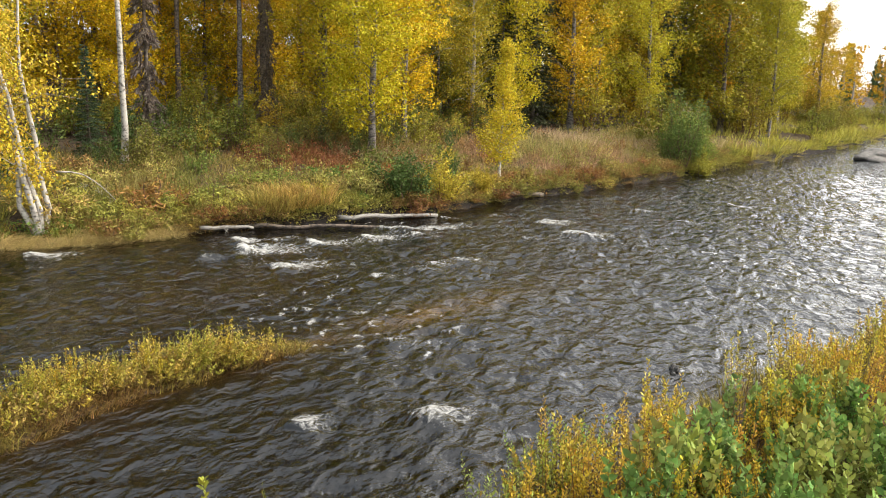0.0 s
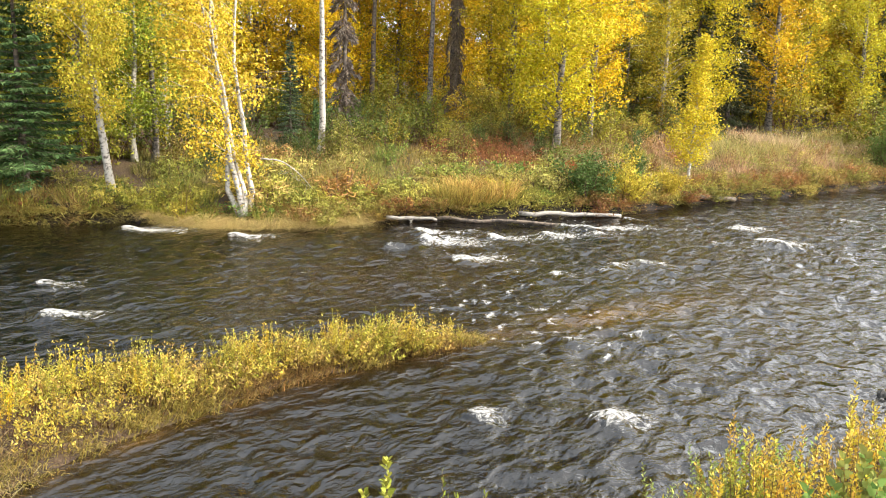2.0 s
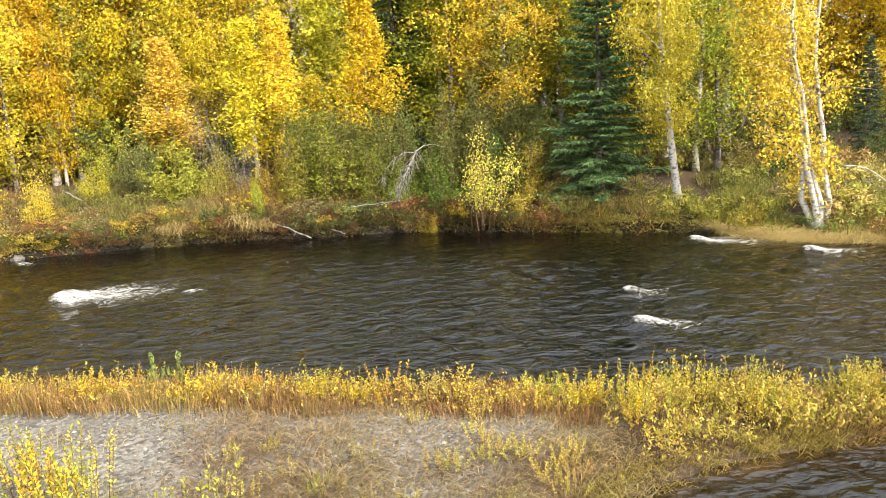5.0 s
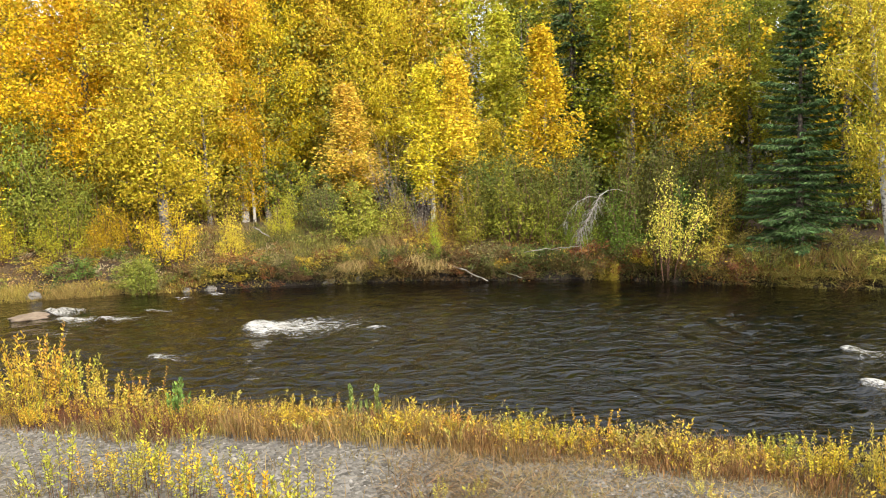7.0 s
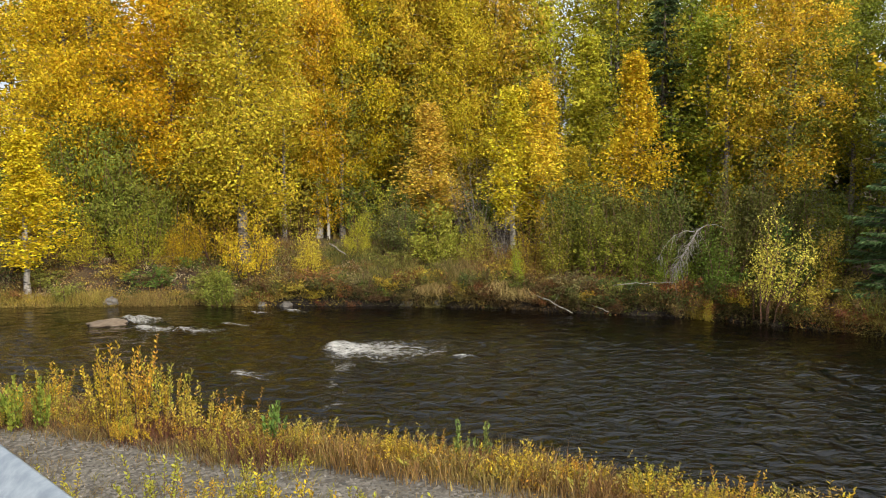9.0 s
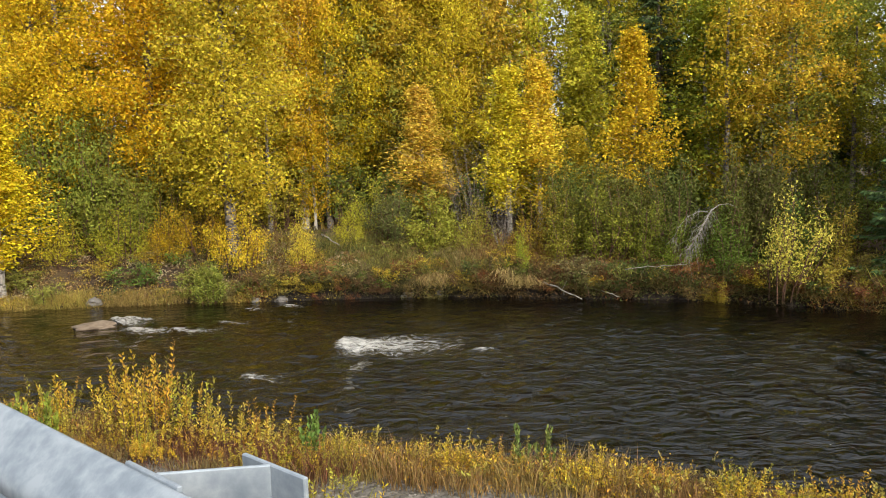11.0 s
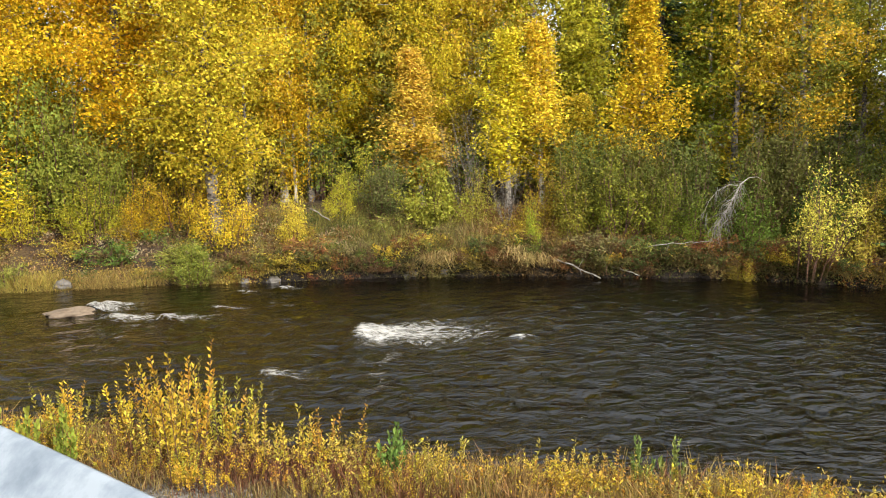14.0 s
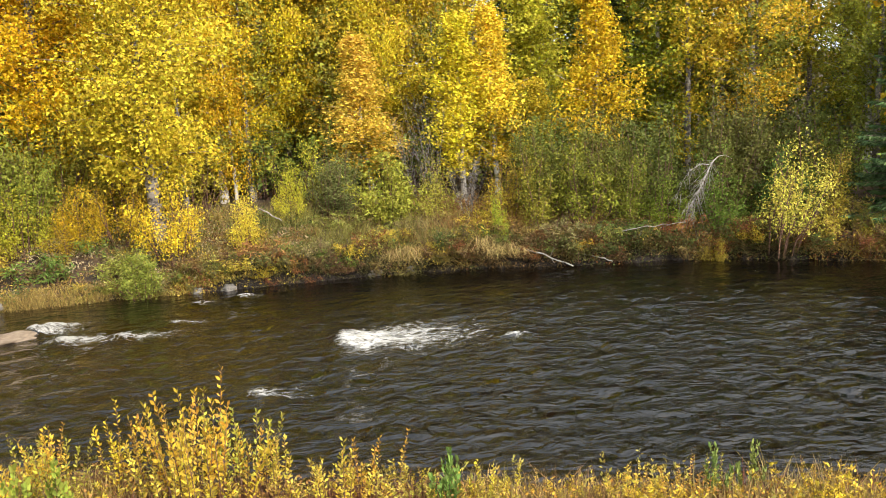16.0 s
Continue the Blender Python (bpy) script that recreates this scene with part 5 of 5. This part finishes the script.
# dark brown tints stand in for the thin shadow under the bank's edge
grass("grass", "brown tufts, darkened for the undercut's shadow, hanging over the bank", along_far(760, -6, 14, 0.0, 0.5, True), (0.3, 0.6), ((0.24, 0.16, 0.05), (0.17, 0.14, 0.045), (0.36, 0.27, 0.08), (0.2, 0.18, 0.05)), lean=0.9, blades=26, aim=-1.9, hang=0.9, distant=True)
x_ = rng.uniform(5.9, 16.4, 330)
y_ = np.interp(x_, (5.9, 6.6, 8.4, 11.5, 13.7, 16.4), (7.1, 7.65, 8.05, 8.15, 7.85, 7.35)) + rng.uniform(0.08, 0.55, 330)
grass("grass", "ochre sedge bending over the water along the spit", np.column_stack([x_, y_]), (0.18, 0.36), ((0.52, 0.4, 0.1), (0.46, 0.36, 0.08), (0.44, 0.28, 0.09)), blades=26, width=0.006, lean=0.8, aim=-1.2, hang=0.4)
x_ = rng.uniform(3.0, 7.4, 300)
grass("grass", "matted dead grass over the gravel", np.column_stack([x_, rng.uniform(7.0, 11.2, 300)]), (0.15, 0.3), ((0.4, 0.3, 0.13), (0.34, 0.23, 0.1), (0.42, 0.34, 0.15)), blades=26, width=0.006, lean=2.2, spread=0.45, hang=0.4)
grass("grass", "tall rusty dry grass at the edge of the wood", along_far(620, -9, 7.5, 0.8, 6, True), (0.45, 0.9), ((0.44, 0.25, 0.1), (0.42, 0.31, 0.12), (0.32, 0.29, 0.08)), distant=True)
grass("grass", "dark olive grass under the bushes", along_far(200, 6, 14, 0.1, 3), (0.25, 0.55), ((0.2, 0.14, 0.05), (0.16, 0.16, 0.05), (0.3, 0.15, 0.05)), distant=True)
grass("grass", "yellow-green grass round the birch clump", along_far(330, 12.5, 20.5, 0.25, 4), (0.5, 0.95), ((0.5, 0.53, 0.08), (0.56, 0.52, 0.1), (0.4, 0.42, 0.08), (0.44, 0.3, 0.1)), distant=True)
grass("grass", "thick mat of pale flattened straw on the point", along_far(460, 17.0, 22.4, -0.05, 1.0, True), (0.13, 0.22), ((0.86, 0.66, 0.27), (0.76, 0.58, 0.22), (0.66, 0.5, 0.18)), lean=3.4, blades=60, aim=2.7, hang=0.5, width=0.007)
grass("grass", "low olive grass behind the stranded logs", along_far(150, 22.0, 31.5, 0.1, 0.9, True), (0.2, 0.42), ((0.42, 0.36, 0.09), (0.36, 0.3, 0.08), (0.46, 0.34, 0.1)), lean=0.9, aim=-1.9, hang=0.4, distant=True)
grass("grass", "flattened pale straw at the water", along_far(200, 17.4, 22.4, 0.0, 0.5, True), (0.14, 0.26), ((0.84, 0.64, 0.26), (0.7, 0.52, 0.2)), lean=2.2, aim=-1.9, hang=0.9, width=0.006)
grass("grass", "olive and tan grass on the sloping bank", along_far(560, 20, 35, 0.25, 3, True), (0.3, 0.68), ((0.46, 0.43, 0.09), (0.38, 0.37, 0.08), (0.5, 0.4, 0.11)), distant=True)
grass("grass", "rust-red and olive autumn herbs on the bank", along_far(1000, 18, 40, 2.0, 9.5, True), (0.6, 1.15), ((0.42, 0.19, 0.08), (0.46, 0.34, 0.12), (0.36, 0.36, 0.09), (0.5, 0.41, 0.14)), distant=True)
grass("grass", "tall pinkish straw grass on the far bank", along_far(900, 33, 64, 1.2, 7, True), (0.8, 1.35), ((0.82, 0.6, 0.38), (0.8, 0.62, 0.32), (0.6, 0.52, 0.18), (0.66, 0.42, 0.24)), width=0.012, spread=0.4, blades=36, distant=True)
grass("grass", "lime-yellow bushy grass in the distance", along_far(480, 60, 125, 0, 9), (0.9, 1.5), ((0.72, 0.66, 0.12), (0.62, 0.54, 0.12)), width=0.025, spread=0.8, blades=40, distant=True)
grass("grass", "pale yellow-green grass over the distant waterline", along_far(520, 58, 116, -0.05, 1.4, True), (0.5, 0.95), ((0.66, 0.6, 0.13), (0.56, 0.53, 0.11), (0.7, 0.58, 0.2)), width=0.02, spread=0.5, blades=34, lean=0.8, aim=-1.9, hang=0.5, distant=True)
grass("grass", "pale straw tuft bending over the undercut bank", np.array([(2.0, 29.25), (2.4, 29.1), (2.8, 28.95), (3.2, 28.85), (-0.6, 29.6), (-0.2, 29.55)]), (0.55, 0.75), ((0.72, 0.54, 0.22), (0.6, 0.44, 0.17)), blades=170, spread=0.3, lean=0.9, aim=-1.7, hang=0.9)
grass("grass", "big tussock of orange-straw grass by the water", np.array([(25.6, 16.2), (26.2, 15.9), (26.0, 16.6), (25.2, 16.7), (26.9, 15.6)]), (1.0, 1.3), ((0.8, 0.54, 0.16), (0.72, 0.56, 0.15)), blades=300, spread=0.55, lean=0.7)
grass("grass", "brown litter and low herbs on the forest floor", along_far(900, -22, 46, 4, 12), (0.3, 0.7), ((0.28, 0.17, 0.06), (0.2, 0.18, 0.05), (0.36, 0.25, 0.06)), blades=14, width=0.03, distant=True)
x_ = rng.uniform(-11, 7.2, 900)
y_ = np.array([bar_y(v) for v in x_]) + rng.uniform(-1.0, 0.6, 900)
grass("grass", "dry reddish-brown grass between the willows", np.column_stack([x_, y_]), (0.34, 0.68), ((0.4, 0.22, 0.09), (0.46, 0.29, 0.11), (0.52, 0.38, 0.13), (0.32, 0.15, 0.08)), blades=26, width=0.006, lean=0.3)
x_ = rng.uniform(-8, -2.2, 200)
y_ = np.array([bar_y(v) for v in x_]) + rng.uniform(-1.5, -0.8, 200)
grass("grass", "reddish-brown dry stems at the edge of the gravel", np.column_stack([x_, y_]), (0.22, 0.48), ((0.3, 0.16, 0.09), (0.36, 0.24, 0.1), (0.42, 0.32, 0.12), (0.26, 0.13, 0.08)), blades=22, width=0.005)
x_ = rng.uniform(6.4, 15.8, 260)
y_ = np.interp(x_, (6.4, 11.5, 16), (8.1, 8.25, 7.35)) + rng.uniform(0, 1, 260) * np.interp(x_, (6.4, 10, 13, 16), (2.9, 1.5, 0.6, 0.2))
grass("grass", "yellow sedge on the spit", np.column_stack([x_, y_]), (0.15, 0.34), ((0.54, 0.4, 0.11), (0.5, 0.38, 0.09), (0.48, 0.3, 0.1)), blades=22, width=0.007, lean=0.7)
p_ = np.column_stack([rng.uniform(-7, 7, 420), rng.uniform(6.5, 13, 420)])
p_ = p_[(land(p_)[1] > 0.3)]
grass("grass", "sparse dry stalks on the gravel", p_, (0.12, 0.35), ((0.4, 0.3, 0.11), (0.34, 0.23, 0.1), (0.38, 0.33, 0.08)), blades=12, width=0.005, lean=0.9, spread=0.3)
x_ = rng.uniform(10, 26, 420)
y_ = np.interp(x_, (10, 13.5, 16, 18.5, 21, 26), (1.9, 1.1, 0.5, -0.2, -1.3, -4.1)) - rng.uniform(0, 3.5, 420)
grass("grass", "yellow grass and reeds in the near thicket", np.column_stack([x_, y_]), (0.35, 0.7), ((0.5, 0.38, 0.08), (0.44, 0.3, 0.08), (0.5, 0.42, 0.1)), blades=20, width=0.007)
s2, q2 = rng.uniform(-9, 13, 420), rng.uniform(2.4, 5.6, 420)
grass("grass", "grass on the slope below the rail", RAIL + s2[:, None] * ALONG + q2[:, None] * ACROSS, (0.12, 0.3), ((0.36, 0.3, 0.09), (0.4, 0.28, 0.1)), blades=14, width=0.005, lean=0.8)
grass("grass", "flattened dry straw over the gravel", np.column_stack([rng.uniform(1.5, 7.2, 460), rng.uniform(7.4, 11.4, 460)]), (0.12, 0.28), ((0.5, 0.37, 0.17), (0.42, 0.29, 0.14), (0.3, 0.19, 0.09)), blades=20, width=0.006, lean=2.4, spread=0.4)


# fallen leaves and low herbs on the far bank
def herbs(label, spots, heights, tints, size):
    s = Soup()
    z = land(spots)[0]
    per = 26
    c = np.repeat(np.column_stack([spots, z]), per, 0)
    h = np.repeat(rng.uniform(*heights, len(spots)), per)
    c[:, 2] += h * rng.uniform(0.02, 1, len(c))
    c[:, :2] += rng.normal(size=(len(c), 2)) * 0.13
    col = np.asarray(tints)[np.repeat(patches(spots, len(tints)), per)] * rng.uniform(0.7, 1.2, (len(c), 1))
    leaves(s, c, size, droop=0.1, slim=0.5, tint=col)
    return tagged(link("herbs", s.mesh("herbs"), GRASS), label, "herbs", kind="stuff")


herbs("rusty and yellow herbs and seedlings on the bank", along_far(1250, -19, 19, 0.05, 5), (0.15, 0.7), ((0.34, 0.19, 0.06), (0.44, 0.34, 0.06), (0.22, 0.24, 0.05), (0.24, 0.15, 0.05), (0.12, 0.16, 0.04)), 0.09)
# the undercut's shade is put into these leaf tints
herbs("brown and green leaves, darkened for the undercut's shade, over the bank", along_far(800, -7, 14, 0.0, 0.3, True), (0.1, 0.5), ((0.16, 0.1, 0.04), (0.12, 0.14, 0.035), (0.26, 0.11, 0.04), (0.4, 0.3, 0.05), (0.1, 0.09, 0.035)), 0.085)
herbs("olive and rust leaves over the waterline", along_far(900, 20.5, 62, 0.0, 0.5, True), (0.1, 0.6), ((0.54, 0.47, 0.11), (0.44, 0.4, 0.09), (0.46, 0.27, 0.09), (0.32, 0.3, 0.07)), 0.09)
herbs("yellow and olive herbs low on the bank", along_far(420, 13, 36, 0.1, 1.8), (0.1, 0.4), ((0.4, 0.34, 0.06), (0.28, 0.29, 0.05), (0.36, 0.22, 0.06), (0.2, 0.24, 0.04)), 0.08)
herbs("yellow and brown herbs and fallen leaves by the water", along_far(420, -19, -5, 0.05, 2.2), (0.05, 0.3), ((0.62, 0.46, 0.06), (0.4, 0.24, 0.07), (0.55, 0.48, 0.2), (0.36, 0.3, 0.06)), 0.07)
herbs("pale fallen leaves strewn over the slope", along_far(1100, -19, -3, 0.6, 3.6, True), (0.03, 0.14), ((0.7, 0.58, 0.36), (0.5, 0.34, 0.15), (0.66, 0.48, 0.1), (0.36, 0.22, 0.1), (0.62, 0.48, 0.3)), 0.075)
herbs("red and yellow fireweed and herbs on the bank", along_far(1300, 20.5, 60, 1.8, 8), (0.3, 1.0), ((0.42, 0.17, 0.07), (0.46, 0.37, 0.08), (0.27, 0.29, 0.07), (0.43, 0.27, 0.1)), 0.1)
herbs("yellow leaves low in the willow strip", np.column_stack([np.linspace(-9, 7, 260), np.array([bar_y(v) for v in np.linspace(-9, 7, 260)]) + rng.uniform(-0.8, 0.5, 260)]), (0.2, 0.5), ((0.72, 0.5, 0.05), (0.66, 0.38, 0.05), (0.5, 0.28, 0.08)), 0.05)


# ---------------------------------------------------------------- stones, logs, dead branch
def stone(kind, x, y, z, sx, sy, sz, material, label, seed, turn=0.0):
    bm = bmesh.new()
    bmesh.ops.create_icosphere(bm, subdivisions=4, radius=1)
    for v in bm.verts:
        n1 = noise.noise(v.co * 1.3 + Vector((seed * 7.1, 0, 0))) * 0.35 + noise.noise(v.co * 3.1 + Vector((seed, 3, 0))) * 0.12
        v.co *= 1 + n1
        v.co.z = max(v.co.z, -0.5)
    me = bpy.data.meshes.new(kind)
    bm.to_mesh(me)
    me.polygons.foreach_set("use_smooth", np.ones(len(me.polygons), bool))
    ob = link(kind, me, material)
    ob.matrix_basis = Matrix.LocRotScale((x, y, z), Euler((0, 0, turn)), (sx, sy, sz))
    return tagged(ob, label, "rock")


stone("boulder", -10.55, 26.1, -0.06, 0.8, 0.5, 0.2, TAN_ROCK, "low wet tan boulder with foam running over it", 1, 0.1)
stone("boulder", 74, -1.0, 0.1, 2.6, 1.3, 0.75, ROCK, "broad grey boulder standing in the distant rapids", 2, -0.4)
stone("rock", -2.0, 29.75, 0.12, 0.3, 0.26, 0.26, ROCK, "pale rock under the overhanging bank", 3)
stone("rock", -1.3, 29.5, 0.0, 0.22, 0.2, 0.17, ROCK, "small pale rock at the waterline", 4)
stone("rock", -0.2, 29.6, 0.05, 0.3, 0.26, 0.22, ROCK, "pale rock under the bank", 5)
stone("rock", -5.6, 29.4, 0.02, 0.22, 0.2, 0.14, ROCK, "grey rock at the foot of the bank", 6)
stone("rock", -12.0, 29.5, 0.12, 0.26, 0.22, 0.18, ROCK, "grey rock in the waterside grass", 7)
stone("rock", -6.5, 29.5, 0.02, 0.17, 0.15, 0.12, ROCK, "small grey rock in the waterside grass", 8)
stone("rock", 18.75, 0.9, 0.02, 0.1, 0.085, 0.1, DARK_ROCK, "dark wet rock standing out of the river", 9)

gp2 = np.column_stack([rng.uniform(-8, 8, 5200), rng.uniform(5.5, 14, 5200)])
gp2 = gp2[rng.uniform(0, 1, len(gp2)) < land(gp2)[1]]
sg = Soup()
base = np.array([(1, 0, 0), (0, 1, 0), (-1, 0, 0), (0, -1, 0), (0, 0, 1), (0.5, 0.5, 0.75), (-0.5, 0.6, 0.7)], float)[:5]
zz = land(gp2)[0]
n = len(gp2)
rad = rng.lognormal(-3.7, 0.36, n)
jit = base[None] * rng.uniform(0.6, 1.3, (n, 5, 3)) * rad[:, None, None] * np.array([1, 0.8, 0.6])
ang = rng.uniform(0, 6.3, n)
ca, sa = np.cos(ang)[:, None], np.sin(ang)[:, None]
rot = np.stack([jit[..., 0] * ca - jit[..., 1] * sa, jit[..., 0] * sa + jit[..., 1] * ca, jit[..., 2]], -1)
pos = rot + np.column_stack([gp2, zz])[:, None]
shade = rng.choice([0.06, 0.1, 0.15, 0.2, 0.28], n)[:, None] * np.array([1.0, 0.93, 0.82])
sg.add(pos, np.concatenate([np.arange(n)[:, None] * 5 + np.array(t) for t in ((0, 1, 4), (1, 2, 4), (2, 3, 4), (3, 0, 4))]), np.repeat(shade, 5, 0))


def pebble_material():
    m, nn, l, p = mat("pebble")
    a = nn.new("ShaderNodeAttribute")
    a.attribute_name = "tint"
    l.new(a.outputs["Color"], p.inputs["Base Color"])
    p.inputs["Roughness"].default_value = 0.85
    return m


tagged(link("gravel", sg.mesh("gravel"), pebble_material()), "loose grey and tan river gravel", "gravel", kind="stuff")


def log(kind, a, b, r0, r1, material, label, bend=0.05, twigs=0):
    global rng
    s = Soup()
    a, b = np.array(a, float), np.array(b, float)
    t = np.linspace(0, 1, 9)[:, None]
    path = a * (1 - t) + b * t
    path[:, 2] += bend * np.sin(t[:, 0] * 3.1)
    path[1:-1] += rng.normal(size=(7, 3)) * 0.02
    rr = np.linspace(r0, r1, 9)
    tube(s, np.concatenate([path[:1], path, path[-1:]]), np.concatenate([[0.001], rr, [0.001]]), 9)
    for k in range(twigs):
        u = rng.uniform(0.2, 0.95)
        c = a * (1 - u) + b * u
        d = unit(rng.normal(size=3) + np.array([0, 0, 0.4])) * rng.uniform(0.2, 0.5)
        tube(s, [c, c + d * 0.5, c + d], [r1 * 0.5, r1 * 0.35, 0.004], 4)
    return tagged(link(kind, s.mesh(kind, True), material), label, "log")


log("fallen_log", (26.95, 14.8, 0.26), (30.5, 12.75, 0.07), 0.085, 0.065, WEATHERED, "white birch log lying along the waterline", 0.02)
log("fallen_log", (22.8, 17.3, 0.2), (24.35, 16.4, 0.06), 0.07, 0.05, WEATHERED, "pale broken birch log in the shallows", 0.03, 3)
log("fallen_log", (24.3, 16.6, 0.1), (27.3, 13.15, 0.04), 0.075, 0.05, DARK_BARK, "dark wet log in the shallows", 0.02)
log("fallen_log", (35.4, 13.0, 0.45), (38.2, 11.6, 0.1), 0.12, 0.09, DARK_BARK, "dark log sloping into the river", 0.0, 2)
log("fallen_branch", (2.9, 28.9, 0.62), (4.4, 27.7, 0.06), 0.03, 0.018, WEATHERED, "bleached branch sloping into the water", 0.05, 3)
log("fallen_branch", (4.9, 28.2, 0.3), (5.6, 27.6, 0.12), 0.022, 0.012, WEATHERED, "short bleached branch at the waterline", 0.02, 1)
log("fallen_branch", (-4.6, 33.0, 1.9), (-3.9, 32.6, 1.5), 0.028, 0.018, WEATHERED, "pale broken stick in the grass", 0.0)
log("fallen_branch", (5.6, 26.9, 1.12), (7.5, 26.7, 1.25), 0.011, 0.007, WEATHERED, "thin bare stick low over the bank", 0.03, 2)
log("fallen_branch", (19.6, 19.9, 2.1), (21.0, 19.0, 1.1), 0.03, 0.008, DEAD_WOOD, "dead crooked branch hanging from the birch clump", 0.3, 14)


def dead_top():
    """The bleached top of a fallen tree, hanging down towards the water with a fan of twigs."""
    global rng
    s = Soup()
    keep, rng = rng, np.random.default_rng(5)
    main = np.array([(9.2, 27.1, 2.95), (8.8, 26.8, 3.1), (8.4, 26.5, 3.1), (8.08, 26.3, 2.95), (7.8, 26.25, 2.45), (7.5, 26.2, 1.98), (7.25, 26.2, 1.65)])
    tube(s, main, [0.005, 0.007, 0.01, 0.018, 0.017, 0.012, 0.005], 6)
    for k in range(80):
        u = rng.uniform(2.6, 6)
        i = int(u)
        c = main[i] * (1 - u + i) + main[min(i + 1, 6)] * (u - i)
        d = np.array([rng.normal() * 0.35 - 0.25, rng.normal() * 0.35, -0.75 - rng.uniform(0, 0.5)]) * rng.uniform(0.25, 0.8)
        bend = np.array([-0.12, 0, 0.1]) * rng.normal()
        tube(s, [c, c + d * 0.5 + bend, c + d], [0.008, 0.005, 0.002], 3)
    arc = np.array([(8.0, 26.3, 2.9), (7.7, 26.2, 2.95), (7.3, 26.1, 2.8), (7.0, 26.0, 2.5), (6.85, 25.95, 2.2)])
    tube(s, arc, [0.012, 0.01, 0.008, 0.006, 0.003], 4)
    for k in range(22):
        c = arc[rng.integers(1, 5)] + rng.normal(size=3) * 0.05
        tube(s, [c, c + np.array([rng.normal() * 0.15 - 0.1, rng.normal() * 0.15, -rng.uniform(0.15, 0.5)])], [0.007, 0.002], 3)
    rng = keep
    return tagged(link("dead_branch", s.mesh("dead_branch", True), WEATHERED), "bleached dead tree top hanging over the bank", "branch")


dead_top()


def bare_bush(x, y, h, label, n=26):
    s = Soup()
    z = ground_at(x, y)
    for k in range(n):
        a = rng.uniform(0, 6.3)
        r = rng.uniform(0.2, 1.0)
        t = np.linspace(0, 1, 5)[:, None]
        top = np.array([math.cos(a) * r, math.sin(a) * r, h * rng.uniform(0.6, 1)])
        path = np.array([x, y, z - 0.05]) + top * t + rng.normal(size=(5, 3)) * 0.03 * t
        tube(s, path, np.linspace(0.009, 0.003, 5), 3)
        for j in range(11):
            u = rng.uniform(0.3, 1)
            c = np.array([x, y, z]) + top * u
            tube(s, [c, c + np.array([rng.normal() * 0.2, rng.normal() * 0.2, rng.uniform(0.1, 0.35)])], [0.005, 0.002], 3)
    return tagged(link("bare_bush", s.mesh("bare_bush", True), GREY_BARK), label, "bush")


bare_bush(1.4, 33.3, 4.2, "leafless grey alder bush between golden birches", 14)
bare_bush(0.9, 33.6, 3.6, "leafless grey alder bush", 10)
bare_bush(2.2, 31.5, 2.6, "leafless grey bush above the dry grass", 16)

for x, y, h, wd in ((20.6, 19.6, 1.0, 1.6), (21.6, 19.0, 0.8, 1.5), (17.0, 22.8, 0.8, 1.6), (16.0, 23.4, 0.8, 1.5), (20.0, 20.6, 1.1, 1.5), (22.8, 18.5, 0.9, 1.6), (24.2, 17.5, 0.9, 1.5), (18.2, 22.2, 0.9, 1.6)):
    shrub(x, y, h, (0.56, 0.53, 0.1), "soft yellow-green mound on the grassy point", wd, "small_bush", TINY)
# red-leaved growth among the herbs of the sloping bank
for x, y, h in ((31.0, 15.6, 0.9), (31.9, 15.4, 1.1), (32.7, 15.9, 0.9), (30.3, 16.4, 0.8), (33.4, 15.2, 0.8)):
    shrub(x, y, h, (0.5, 0.13, 0.04), "small red-leaved bush among dry herbs", 1.1, "small_bush", TINY)
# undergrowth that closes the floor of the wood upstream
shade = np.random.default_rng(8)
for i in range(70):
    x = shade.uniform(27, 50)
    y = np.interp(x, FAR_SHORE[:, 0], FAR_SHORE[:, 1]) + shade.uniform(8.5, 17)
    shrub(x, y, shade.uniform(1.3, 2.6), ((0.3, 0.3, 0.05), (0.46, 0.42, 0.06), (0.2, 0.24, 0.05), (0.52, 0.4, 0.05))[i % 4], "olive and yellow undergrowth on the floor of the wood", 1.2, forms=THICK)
# golden crowns that fill the middle of the facing wood
for x, y, h, c in ((-7.0, 42.6, 15, (0.9, 0.64, 0.03)), (-4.0, 39.8, 14.5, (0.86, 0.63, 0.03)), (-1.6, 40.6, 14.5, (0.84, 0.66, 0.05)), (0.9, 39.4, 13, (0.8, 0.64, 0.04))):
    tree("poplar", x, y, h, c, "tall golden birch filling the middle of the wood", wide=0.8, bark=GREY_BARK)
for x, y in ((5.9, 8.1), (5.75, 8.6), (5.4, 9.0), (6.1, 7.8), (4.6, 8.6), (6.3, 8.4)):
    small_shrub(x, y, 0.42, FADED[2], "low golden willow at the edge of the gravel", group="seedlings on the gravel")
for x, y, h in ((72, 34, 17), (76, 29, 16), (79, 26, 15.5), (82, 22, 15), (67, 32, 17), (85, 19, 15), (62, 30, 17), (65.5, 19.5, 15), (67, 16, 13.5), (41, 51, 17), (45, 49, 17)):
    tree("far", x, y, h, (0.62, 0.5, 0.04), "autumn birch closing the wood in the distance", bark=DARK_BARK)
